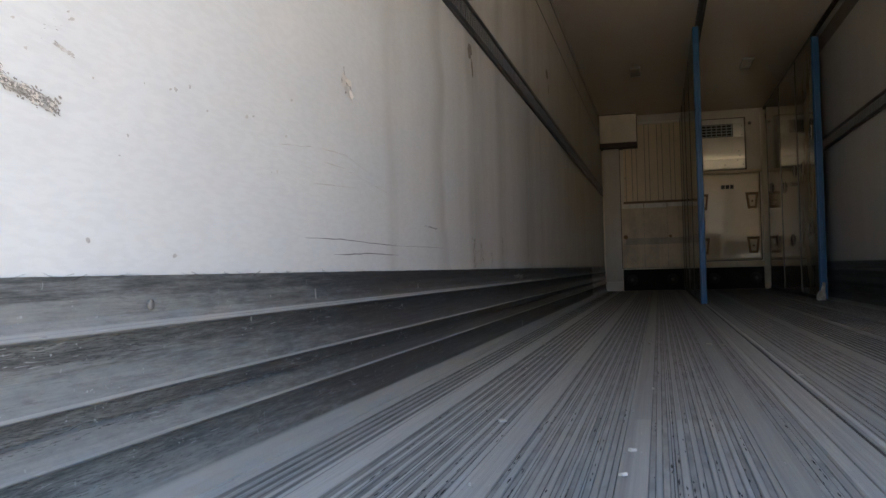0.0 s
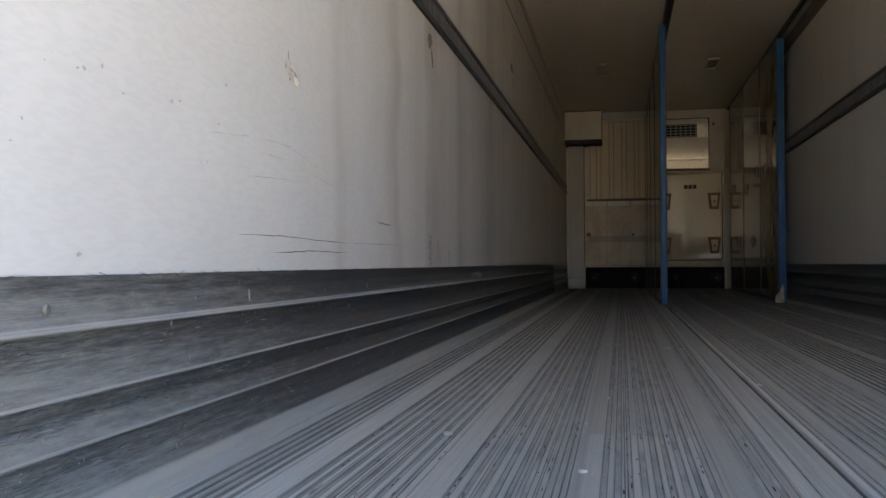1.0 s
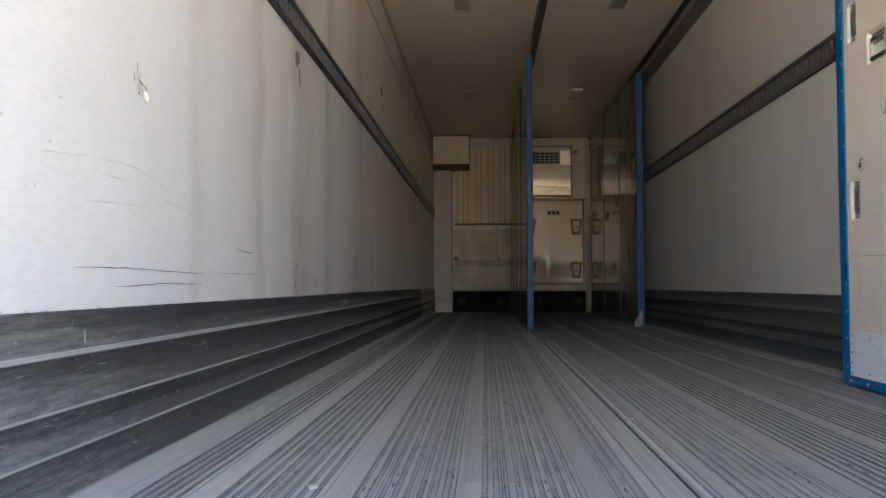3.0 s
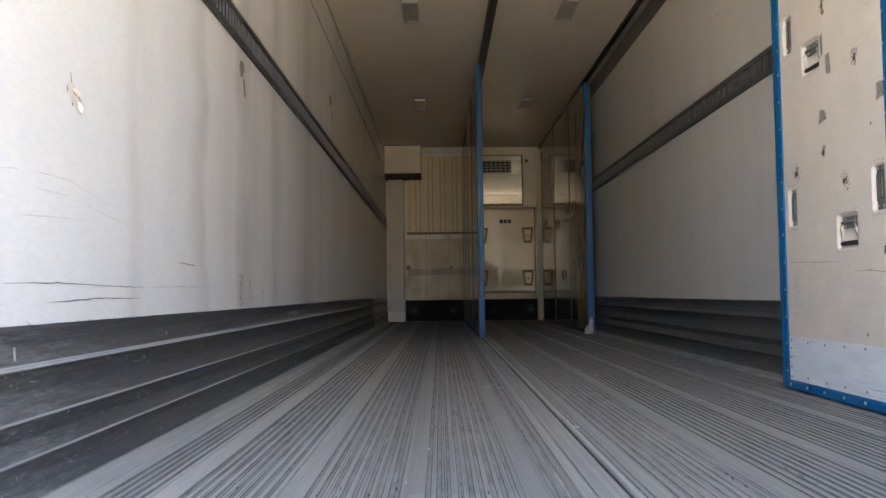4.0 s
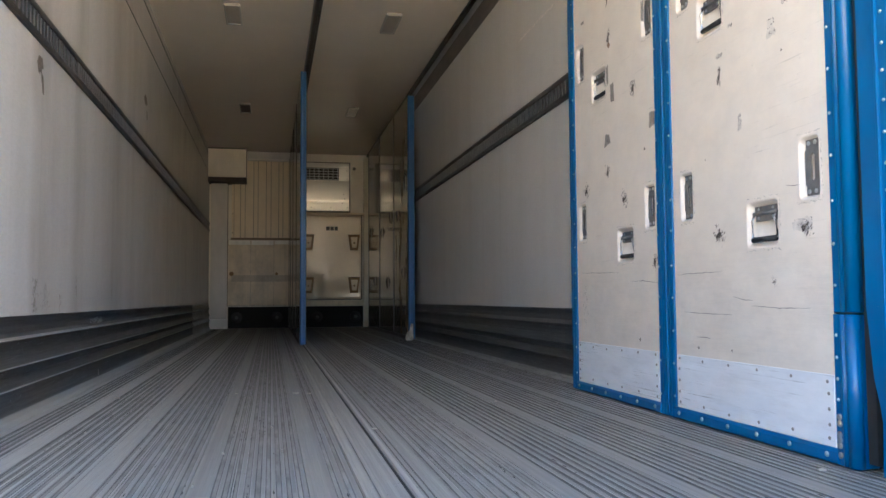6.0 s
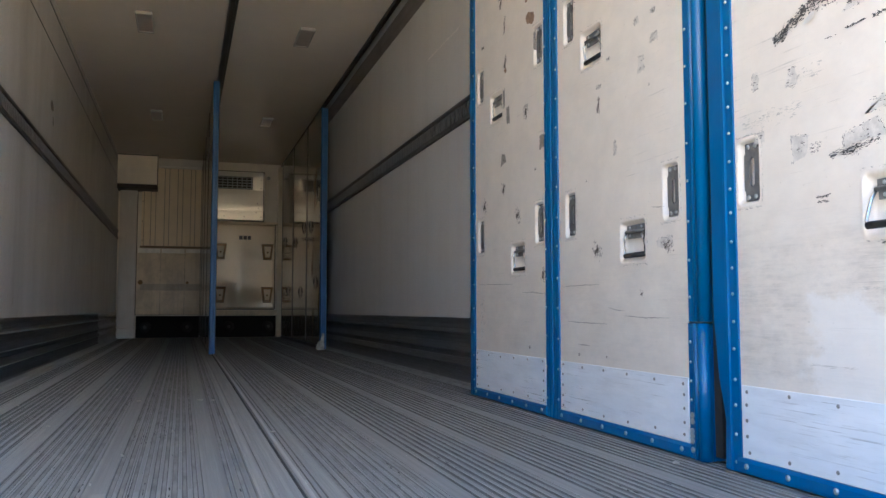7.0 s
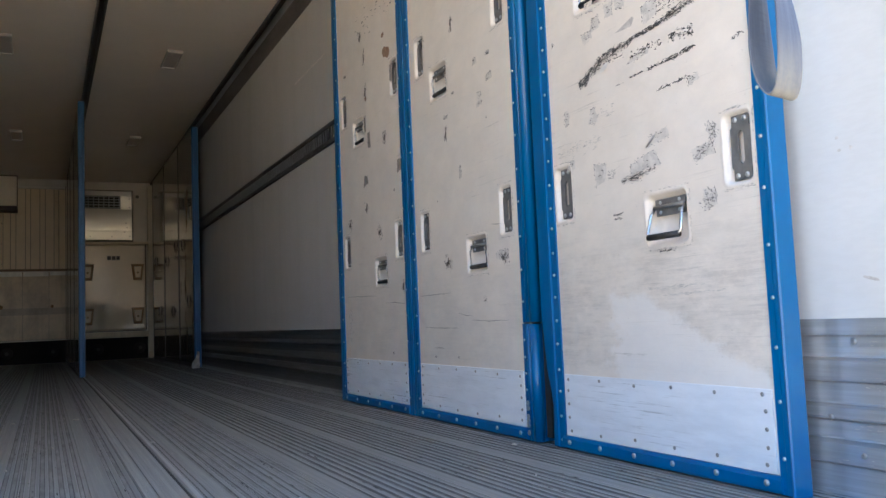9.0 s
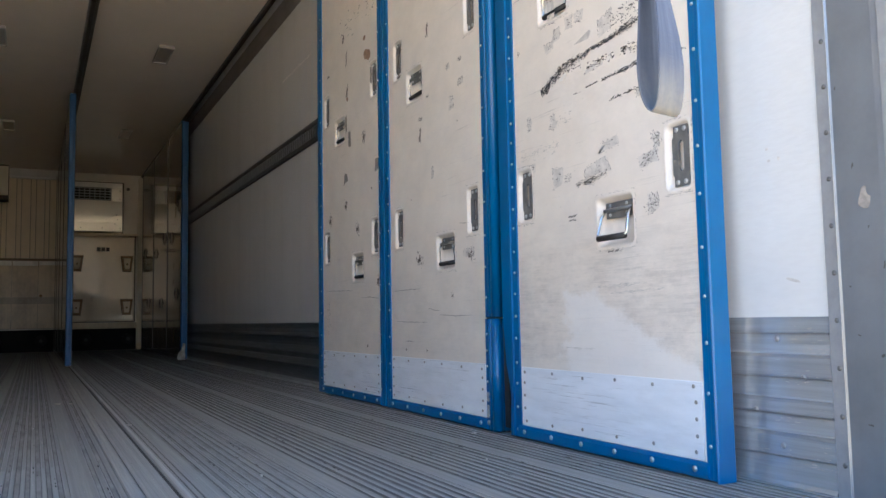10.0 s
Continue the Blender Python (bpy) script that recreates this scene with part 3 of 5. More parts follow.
PEEL = plain("peeled_film", (0.50, 0.47, 0.43), 0.55, 0.0, 0.3, 45)
RUST = plain("brown_mark", (0.27, 0.17, 0.11), 0.7, 0.0, 0.35, 50)
BROWN = plain("brown_scuff", (0.085, 0.066, 0.054), 0.7, 0.0, 0.4, 60)
GREYMARK = plain("grey_scuff", (0.27, 0.245, 0.22), 0.7, 0.0, 0.35, 60)
PAN = plain("white_moulded_pan", (0.72, 0.66, 0.59), 0.40, 0.0, 0.07, 30)
HALO = plain("rubbed_in_dirt", (0.42, 0.39, 0.355), 0.6, 0.0, 0.3, 60)
PX = 1.119


def sheet_with_holes(x, y0, y1, z0, z1, holes):
    """A flat skin with square openings, its rims turned back."""
    ys = sorted({y0, y1, *[v for h in holes for v in h[:2]]})
    zs = sorted({z0, z1, *[v for h in holes for v in h[2:]]})
    bm = bmesh.new()
    grid = {(i, j): bm.verts.new((x, y, z)) for i, y in enumerate(ys) for j, z in enumerate(zs)}
    for i in range(len(ys) - 1):
        for j in range(len(zs) - 1):
            cy, cz = (ys[i] + ys[i + 1]) / 2, (zs[j] + zs[j + 1]) / 2
            if not any(a < cy < b and c < cz < d for a, b, c, d in holes):
                bm.faces.new((grid[i, j], grid[i, j + 1], grid[i + 1, j + 1], grid[i + 1, j]))
    ext = bmesh.ops.extrude_edge_only(bm, edges=[e for e in bm.edges if e.is_boundary])
    for v in ext["geom"]:
        if isinstance(v, bmesh.types.BMVert):
            v.co.x += 0.004
    bmesh.ops.recalc_face_normals(bm, faces=bm.faces)
    return bm


def dish(x, y0, y1, z0, z1, depth, lip=0.009):
    """A moulded recess: rounded lip, sloping sides, flat bottom."""
    bm = bmesh.new()
    rings = []
    for grow, dx, rad in ((lip, -0.0003, 0.020), (lip * 0.5, -0.0016, 0.018), (0.0002, -0.0010, 0.016), (-0.004, depth * 0.22, 0.015), (-0.009, depth * 0.66, 0.013), (-0.015, depth, 0.010)):
        ring = []
        for cy, cz, a0 in ((y1 + grow - rad, z1 + grow - rad, 0), (y0 - grow + rad, z1 + grow - rad, 90), (y0 - grow + rad, z0 - grow + rad, 180), (y1 + grow - rad, z0 - grow + rad, 270)):
            for k in range(4):
                a = radians(a0 + 30 * k)
                ring.append(bm.verts.new((x + dx, cy + rad * math.cos(a), cz + rad * math.sin(a))))
        rings.append(ring)
    n = len(rings[0])
    for a, b in zip(rings, rings[1:]):
        for k in range(n):
            bm.faces.new((a[k], a[(k + 1) % n], b[(k + 1) % n], b[k]))
    bm.faces.new(rings[-1])
    bmesh.ops.recalc_face_normals(bm, faces=bm.faces)
    for f in bm.faces:
        f.smooth = True
    return bm


def grime_rim(leaf, y0, y1, z0, z1, x):
    """Ragged rubbed-in dirt round a recess, heaviest along its foot and outer side."""
    bm = bmesh.new()
    for (ya, za), (yb, zb), n in (((y0 - 0.010, z0 - 0.010), (y1 + 0.008, z0 - 0.011), 34), ((y0 - 0.011, z0), (y0 - 0.011, z1), 26), ((y0 - 0.008, z1 + 0.010), (y1 + 0.006, z1 + 0.011), 22)):
        for _ in range(n):
            t, s = random.random(), random.uniform(0.003, 0.011)
            u, v = ya + (yb - ya) * t + random.gauss(0, 0.0016), za + (zb - za) * t + random.gauss(0, 0.0018)
            along = abs(yb - ya) > abs(zb - za)
            du, dv = (s, s * 0.22) if along else (s * 0.22, s)
            bm.faces.new([bm.verts.new((x - 0.0019, u + du * a, v + dv * b)) for a, b in ((-0.5, -0.2), (0.1, -0.5), (0.5, 0.1), (0.0, 0.5))])
    tagged(part("grime_rim", bm, HALO, leaf, "grey dirt round the recess"), kind="stuff")


def buckle_pocket(leaf, y0, y1, z0, z1, x=PX):
    p = part("buckle_recess", dish(x, y0, y1, z0, z1, 0.021), PAN, leaf, "moulded white recess")
    cy, cz = (y0 + y1) / 2, (z0 + z1) / 2
    cy -= 0.006
    w, h = 0.031, (z1 - z0) / 2 - 0.008
    bm = bmesh.new()
    xa, xb = x + 0.006, x + 0.012
    m, s = h - 0.036, 0.009
    outer = [(w, m + 0.006), (w - 0.005, m + 0.010), (w - 0.005, h), (-w + 0.005, h), (-w + 0.005, m + 0.010), (-w, m + 0.006)]
    outer += [(-u, -v) for u, v in outer]
    for half in (1, -1):
        o = outer[3:9] if half < 0 else outer[9:] + outer[:3]
        i = [(-s, m - 0.008), (-s, -m + 0.008)] if half < 0 else [(s, -m + 0.008), (s, m - 0.008)]
        top, bot = (0.0, m), (0.0, -m)
        ends = [(0.0, -h), bot] + i[::-1] + [top, (0.0, h)] if half < 0 else [(0.0, h), top] + i[::-1] + [bot, (0.0, -h)]
        ring = o + ends
        f = [bm.verts.new((xa, cy + u, cz + v)) for u, v in ring]
        b = [bm.verts.new((xb, cy + u, cz + v)) for u, v in ring]
        bm.faces.new(f)
        bm.faces.new(b[::-1])
        for k in range(len(ring)):
            n = (k + 1) % len(ring)
            bm.faces.new((f[k], b[k], b[n], f[n]))
    bmesh.ops.remove_doubles(bm, verts=bm.verts, dist=0.0001)
    bmesh.ops.recalc_face_normals(bm, faces=bm.faces)
    part("buckle_plate", bm, BUCKLE, p, "grey steel buckle plate with a slot")
    grime_rim(leaf, y0, y1, z0, z1, x)
    for sy in (-0.014, 0.014):
        for sz in (-h + 0.010, h - 0.010):
            bm = bmesh.new()
            disc(bm, (xa, cy + sy, cz + sz), 0.0065, 0.004, "-X", 10)
            part("rivet", bm, ZINC, p)


def drop_handle(leaf, y0, y1, z0, z1, ajar=0.030, x=PX):
    p = part("handle_recess", dish(x, y0, y1, z0, z1, 0.021), PAN, leaf, "moulded white recess")
    grime_rim(leaf, y0, y1, z0, z1, x)
    cy = (y0 + y1) / 2 - 0.005
    zt = z1 - 0.014
    bm = bmesh.new()
    box(bm, x + 0.010, x + 0.016, cy - 0.057, cy + 0.057, zt - 0.019, zt, 0.002)
    box(bm, x + 0.010, x + 0.016, cy - 0.054, cy + 0.054, zt - 0.045, zt - 0.025, 0.002)
    part("hinge_plate", bm, BUCKLE, p, "grey steel hinge plate")
    part("hinge_pin", tube([(x + 0.007, cy - 0.058, zt - 0.022), (x + 0.007, cy + 0.058, zt - 0.022)], 0.006), BUCKLE, p, smooth=True)
    for sy in (-0.036, 0.036):
        for sz in (-0.009, -0.035):
            bm = bmesh.new()
            disc(bm, (x + 0.010, cy + sy, zt + sz), 0.005, 0.003, "-X", 10)
            part("rivet", bm, ZINC, p)
    zb, xo = z0 + 0.022, x - ajar
    bail = [(x + 0.007, cy + 0.056, zt - 0.022), (x - ajar * 0.3, cy + 0.058, zt - 0.044), (xo + 0.002, cy + 0.063, zb + 0.010), (xo, cy + 0.056, zb), (xo, cy - 0.056, zb), (xo + 0.002, cy - 0.063, zb + 0.010), (x - ajar * 0.3, cy - 0.058, zt - 0.044), (x + 0.007, cy - 0.056, zt - 0.022)]
    part("bail", tube(bail, 0.0040), CHROME, p, "bright wire bail", smooth=True)
    part("grip", tube([(xo, cy - 0.058, zb), (xo, cy + 0.058, zb)], 0.0085), BLACK, p, "black rubber grip", smooth=True)


def edge_strip(leaf, y0, y1, x=PX, zt=2.56, fold=None, name="edge_profile"):
    """Blue pressed profile with a raised bead and a row of rivets."""
    m = fold if fold is not None else (y0 + y1) / 2
    bm = bmesh.new()
    prof = [(y0, x - 0.002), (y0 + 0.004, x - 0.006), (m - 0.008, x - 0.006), (m - 0.004, x - 0.0070), (m + 0.004, x - 0.0070), (m + 0.008, x - 0.006), (y1 - 0.004, x - 0.006), (y1, x - 0.002), (y1, x + 0.034), (y0, x + 0.034)]
    lo = [bm.verts.new((px, py, 0.004)) for py, px in prof]
    hi = [bm.verts.new((px, py, zt)) for py, px in prof]
    n = len(prof)
    for i in range(n):
        bm.faces.new((lo[i], lo[(i + 1) % n], hi[(i + 1) % n], hi[i]))
    bm.faces.new(lo)
    bm.faces.new(hi)
    bmesh.ops.recalc_face_normals(bm, faces=bm.faces)
    ob = part(name, bm, BLUE, leaf, "blue painted steel profile")
    return ob


def rivets(owner, y, z0, z1, step, x=PX - 0.006, r=0.0047):
    head = bmesh.new()
    disc(head, (0, 0, 0), r, 0.004, "-X", 9)
    me = mesh_of("rivet", head, ZINC)
    k = 0
    while z0 + k * step < z1:
        piece("rivet", me, owner, (x, y + random.uniform(-0.001, 0.001), z0 + k * step + random.uniform(-0.006, 0.006)))
        k += 1


def leaf(label, ya, yb, strips, slots, lower, upper, ajar):
    """One leaf: skin, core, rub plate, foot channel, edge profiles, recesses and handles."""
    root = holder("bulkhead_leaf", (0, 0, 0), label, "bulkhead leaf", "folded bulkhead leaves by the wall")
    ZT = 2.56
    holes = []
    for s in slots:
        for z in (0.700, 1.450):
            holes.append((s - 0.006, s + 0.080, z - 0.003, z + 0.165))
    low = (lower - 0.080, lower + 0.078, 0.580, 0.716)
    up = (upper - 0.080, upper + 0.078, 1.309, 1.446)
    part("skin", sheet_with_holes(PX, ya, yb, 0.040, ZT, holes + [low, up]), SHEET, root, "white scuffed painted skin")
    part("core", boxed(PX + 0.036, PX + 0.072, ya, yb, 0.012, ZT), WHITE, root)
    part("rub_plate", boxed(PX - 0.004, PX + 0.001, ya + 0.006, yb - 0.006, 0.044, 0.229, bevel=0.0015), RUBPLATE, root, "white screwed-on rub plate")
    bm = run([(PX - 0.010, 0.006), (PX - 0.012, 0.012), (PX - 0.012, 0.034), (PX - 0.006, 0.043), (PX + 0.060, 0.043), (PX + 0.060, 0.006)], ya - 0.01, yb + 0.01)
    ch = part("foot_channel", bm, BLUE, root, "blue bottom channel")
    head = bmesh.new()
    disc(head, (0, 0, 0), 0.0075, 0.005, "-X", 10)
    big = mesh_of("screw", head, ZINC)
    head = bmesh.new()
    disc(head, (0, 0, 0), 0.0050, 0.003, "-X", 9)
    small = mesh_of("screw", head, SCREW)
    n = 6
    for k in range(n):
        y = ya + 0.03 + (yb - ya - 0.06) * k / (n - 1)
        piece("screw", big, ch, (PX - 0.012, y, 0.025))
        for z in (0.214, 0.062):
            piece("screw", small, root, (PX - 0.004, y + random.uniform(-0.006, 0.006), z + random.uniform(-0.004, 0.004)))
    for z in (0.100, 0.140, 0.180):
        for y in (ya + 0.026, yb - 0.026):
            piece("screw", small, root, (PX - 0.004, y, z))
    for s in slots:
        for z in (0.700, 1.450):
            buckle_pocket(root, s - 0.006, s + 0.080, z - 0.003, z + 0.165)
    drop_handle(root, *low, ajar)
    drop_handle(root, *up, -0.006)
    for y0, y1, ry in strips:
        st = edge_strip(root, y0, y1, fold=(y0 + y1) / 2 if y1 - y0 > 0.04 else y0 + 0.008)
        rivets(st, ry, 0.08, ZT, 0.118)
    return root


leaf_a = leaf("white bulkhead leaf with blue edges, marked by small scuffs", 2.888, 3.728, ((2.821, 2.888, 2.878), (3.728, 3.800, 3.742)), (2.915, 3.612), 3.183, 3.437, -0.006)
leaf_b = leaf("white bulkhead leaf with blue edges and cracked paint low down", 1.906, 2.762, ((2.762, 2.818, 2.772),), (1.950, 2.626), 2.214, 2.486, -0.003)
leaf_c = leaf("white bulkhead leaf with blue edges and heavy black scuffs", 0.855, 1.678, ((0.818, 0.855, 0.836),), (0.876, 1.588), 1.170, 1.445, 0.018)


def post_profile(name, y0, y1, z0, z1, owner, r):
    """Round hinge tube, a groove, a bead and a riveted flange, in one rolled profile."""
    bm = bmesh.new()
    cy, cx = y0 + r, PX + 0.006
    prof = []
    for k in range(17):
        a = radians(-50 + 190 * k / 16)
        prof.append((cx - r * math.sin(a), cy - r * math.cos(a)))
    e = y0 + 2 * r
    prof += [(PX + 0.002, e - 0.001), (PX - 0.006, e + 0.001), (PX - 0.009, e + 0.004), (PX - 0.0105, e + 0.008), (PX - 0.009, e + 0.012), (PX - 0.006, e + 0.015), (PX - 0.005, y1 - 0.003), (PX - 0.001, y1), (PX + 0.060, y1), (PX + 0.060, cy - r * 0.6)]
    lo = [bm.verts.new((x, y, z0)) for x, y in prof]
    hi = [bm.verts.new((x, y, z1)) for x, y in prof]
    n = len(prof)
    for i in range(n):
        f = bm.faces.new((lo[i], lo[(i + 1) % n], hi[(i + 1) % n], hi[i]))
        f.smooth = i < 15 or 17 <= i < 22
    bm.faces.new(lo)
    bm.faces.new(hi)
    bmesh.ops.recalc_face_normals(bm, faces=bm.faces)
    return part(name, bm, BLUE, owner, "blue rounded steel hinge post")


lowp = post_profile("hinge_post", 1.826, 1.907, 0.004, 0.386, leaf_b, 0.019)
topp = post_profile("hinge_post", 1.818, 1.903, 0.391, 2.56, leaf_b, 0.020)
part("seal", boxed(PX + 0.016, PX + 0.055, 1.784, 1.816, 0.02, 2.55), BLACK, leaf_b, "black strip standing in for the shade in the gap")
rivets(topp, 1.890, 0.46, 2.5, 0.112, PX - 0.005)
rivets(lowp, 1.894, 0.165, 0.37, 0.055, PX - 0.005)
rivets(lowp, 1.890, 0.028, 0.140, 0.0195, PX - 0.006, 0.0090)

# the last leaf's inner edge: cut away at its foot; its outer edge: a turned end plate
bm = bmesh.new()
cut = [(1.678, 0.004), (1.742, 0.004), (1.737, 0.130), (1.744, 0.170), (1.762, 0.236), (1.772, 0.330), (1.780, 0.404), (1.781, 2.56), (1.678, 2.56)]
fr = [bm.verts.new((PX - 0.006, y, z)) for y, z in cut]
bk = [bm.verts.new((PX + 0.062, y, z)) for y, z in cut]
for i in range(len(cut)):
    j = (i + 1) % len(cut)
    bm.faces.new((fr[i], fr[j], bk[j], bk[i]))
bm.faces.new(fr)
bm.faces.new(bk[::-1])
box(bm, PX - 0.013, PX - 0.0055, 1.7085, 1.7185, 0.006, 2.558, 0.0025)
box(bm, PX - 0.0075, PX - 0.0055, 1.6785, 1.778, 0.402, 0.406)
bmesh.ops.recalc_face_normals(bm, faces=bm.faces)
inner = part("edge_profile", bm, BLUE, leaf_c, "blue profile cut away at its foot")
rivets(inner, 1.694, 0.03, 2.5, 0.072)
bm = bmesh.new()
endp = [(PX - 0.009, 0.8175), (PX - 0.011, 0.814), (PX - 0.007, 0.811), (PX + 0.043, 0.812), (PX + 0.047, 0.815), (PX + 0.043, 0.8175)]
lo = [bm.verts.new((x, y, 0.0)) for x, y in endp]
hi = [bm.verts.new((x, y, 2.56)) for x, y in endp]
for i in range(len(endp)):
    j = (i + 1) % len(endp)
    bm.faces.new((lo[i], lo[j], hi[j], hi[i]))
bm.faces.new(lo)
bm.faces.new(hi)
bmesh.ops.recalc_face_normals(bm, faces=bm.faces)
part("end_plate", bm, BLUE, leaf_c, "brighter blue turned end plate")


# ---- scuffs and peeled patches ----
def flake(bm, x, y, z, w, h, turn=0.0, rough=0.45, n=9):
    """A thin ragged patch lying on a wall that faces along x."""
    ring = []
    for k in range(n):
        a = 2 * math.pi * k / n
        r = 1 + random.uniform(-rough, rough * 0.4)
        u, v = w / 2 * r * math.cos(a), h / 2 * r * math.sin(a)
        ring.append((y + u * math.cos(turn) - v * math.sin(turn), z + u * math.sin(turn) + v * math.cos(turn)))
    f = [bm.verts.new((x, py, pz)) for py, pz in ring]
    bm.faces.new(f)


def streak(bm, x, a, b, spread, count, size, bend=0.0, thin=1.0):
    """Many short flecks dragged along a line from a to b."""
    a, b = Vector(a), Vector(b)
    d = b - a
    turn = math.atan2(d.y, d.x)
    side = Vector((-d.y, d.x)).normalized()
    for _ in range(count):
        t = random.random()
        p = a + d * t + side * (random.gauss(0, spread) + bend * math.sin(math.pi * t))
        s = size * random.uniform(0.3, 1.4)
        flake(bm, x - 0.0003 * random.random(), p.x, p.y, s, thin * s * random.uniform(0.10, 0.32), turn + random.uniform(-0.3, 0.3), 0.6, 6)


def scrape_band(bm, x, a, b, half, count, long):
    """Broken strokes lying along the way from a to b, crowded in its middle."""
    d = b - a
    way = d.normalized()
    side = Vector((-way.y, way.x))
    for _ in range(count):
        p = a + d * random.random() + side * half * 1.5 * random.triangular(-1, 1, 0)
        s = min(long, long * random.expovariate(3.4) + 0.0025)
        tilt = random.gauss(0.06, 0.34)
        u = Vector((way.x * math.cos(tilt) - way.y * math.sin(tilt), way.x * math.sin(tilt) + way.y * math.cos(tilt)))
        v = Vector((-u.y, u.x)) * random.uniform(0.0008, 0.0032)
        ring = [p - u * s * 0.5, p - u * s * random.uniform(0.1, 0.3) + v * random.uniform(0.5, 1.1), p + u * s * random.uniform(0.0, 0.2) + v * random.uniform(0.2, 0.8), p + u * s * 0.5 + v * 0.3, p + u * s * random.uniform(0.1, 0.3) - v * random.uniform(0.3, 1.0), p - u * s * random.uniform(0.0, 0.3) - v * random.uniform(0.2, 0.7)]
        bm.faces.new([bm.verts.new((x - 0.0003 * random.random(), q.x, q.y)) for q in ring])


def stuff(ob):
    return tagged(ob, kind="stuff")


def torn(leaf_ob, y0, z0, y1, z1, lean=0.0, rim=0.4, x=PX, s=-1, film=None):
    """A scrap of peeled film: a ragged four-cornered patch, dark along some of its edges."""
    cs = [(y0, z0), (y1, z0 + lean), (y1, z1 + lean), (y0, z1)]
    cs = [Vector((u + random.uniform(-0.18, 0.18) * abs(y1 - y0), v + random.uniform(-0.18, 0.18) * abs(z1 - z0))) for u, v in cs]
    ring, dark = [], bmesh.new()
    for a, b in zip(cs, cs[1:] + cs[:1]):
        rimmed = random.random() < rim
        for k in range(6):
            p = a + (b - a) * (k / 6) + Vector((random.gauss(0, 0.0018), random.gauss(0, 0.0018)))
            ring.append(p)
        if rimmed:
            streak(dark, x + s * 0.0012, a, b, 0.0018, 14, 0.007)
    bm = bmesh.new()
    bm.faces.new([bm.verts.new((x + s * 0.0006, p.x, p.y)) for p in ring])
    patch = part("peeled_patch", bm, film or FILM, leaf_ob, "grey scrap of peeled film")
    m = (cs[0] + cs[2]) / 2
    streak(dark, x + s * 0.0010, (m.x - abs(y1 - y0) * 0.3, m.y), (m.x + abs(y1 - y0) * 0.3, m.y + lean * 0.5), abs(z1 - z0) * 0.22, 12, 0.009)
    stuff(part("scuff_mark", dark, SCUFF, patch))


FILM = plain("peeled_film_light", (0.60, 0.56, 0.51), 0.5, 0.0, 0.2, 40)
def hairline(bm, x, pts, w):
    """One unbroken scratch along a line of points, tapering at its ends."""
    prev = None
    line = []
    for a, b in zip(pts, pts[1:]):
        line += [(a[0] + (b[0] - a[0]) * k / 8, a[1] + (b[1] - a[1]) * k / 8) for k in range(8)]
    line.append(pts[-1])
    n = len(line) - 1
    for i, (y, z) in enumerate(line):
        half = w / 2 * (0.25 + 0.75 * math.sin(math.pi * (i + 0.3) / (n + 0.6))) * random.uniform(0.5, 1.2)
        z += random.gauss(0, w * 0.25)
        pair = bm.verts.new((x, y, z - half)), bm.verts.new((x, y, z + half))
        if prev:
            bm.faces.new((prev[0], pair[0], pair[1], prev[1]))
        prev = pair


DARKMARK = plain("dark_brown_scuff", (0.15, 0.125, 0.10), 0.7, 0.0, 0.4, 50)
xs = PX - 0.0007
BLACK_SCUFFS = (
    ((1.339, 0.772), (1.196, 0.785), 0.004, 130, 0.010),
    ((1.30, 0.769), (1.25, 0.778), 0.006, 70, 0.009),
    ((1.054, 0.776), (0.985, 0.815), 0.009, 80, 0.008),
    ((1.000, 0.862), (0.980, 0.822), 0.009, 55, 0.008),
    ((1.028, 0.690), (1.000, 0.662), 0.016, 110, 0.006),
    ((1.402, 0.800), (1.367, 0.802), 0.006, 40, 0.008),
    ((1.386, 0.684), (1.345, 0.683), 0.0015, 30, 0.010),
    ((1.380, 0.672), (1.350, 0.671), 0.0015, 20, 0.010),
    ((1.201, 0.564), (1.142, 0.566), 0.0020, 40, 0.010),
    ((1.649, 1.250), (1.642, 1.262), 0.003, 16, 0.009),
)
# from, to, half width, how many, longest: torn black rubber strokes
STROKES = (
    ((1.515, 1.090), (1.470, 1.104), 0.013, 130, 0.016),
    ((1.485, 1.100), (1.405, 1.134), 0.011, 170, 0.020),
    ((1.420, 1.134), (1.340, 1.148), 0.010, 110, 0.022),
    ((1.350, 1.142), (1.262, 1.150), 0.009, 110, 0.026),
    ((1.270, 1.154), (1.150, 1.158), 0.0045, 110, 0.032),
    ((1.160, 1.158), (1.080, 1.172), 0.006, 70, 0.030),
    ((1.120, 1.165), (1.020, 1.176), 0.008, 90, 0.028),
    ((1.160, 1.208), (1.030, 1.197), 0.016, 60, 0.018),
    ((1.120, 1.226), (1.010, 1.222), 0.010, 26, 0.022),
    ((1.120, 1.106), (1.030, 1.105), 0.012, 75, 0.020),
    ((1.269, 1.111), (1.147, 1.108), 0.010, 44, 0.016),
    ((1.390, 1.128), (1.300, 1.120), 0.006, 26, 0.016),
    ((1.284, 1.049), (1.227, 1.053), 0.0022, 24, 0.020),
    ((1.204, 1.051), (1.110, 1.054), 0.0030, 50, 0.026),
    ((1.130, 1.054), (1.030, 1.058), 0.0050, 90, 0.026),
    ((1.175, 0.985), (1.050, 0.990), 0.0020, 34, 0.022),
    ((1.100, 0.986), (1.060, 0.992), 0.0035, 20, 0.014),
    ((0.905, 1.037), (0.868, 1.044), 0.0025, 16, 0.016),
    ((1.340, 1.045), (1.310, 1.044), 0.0010, 8, 0.014),
)
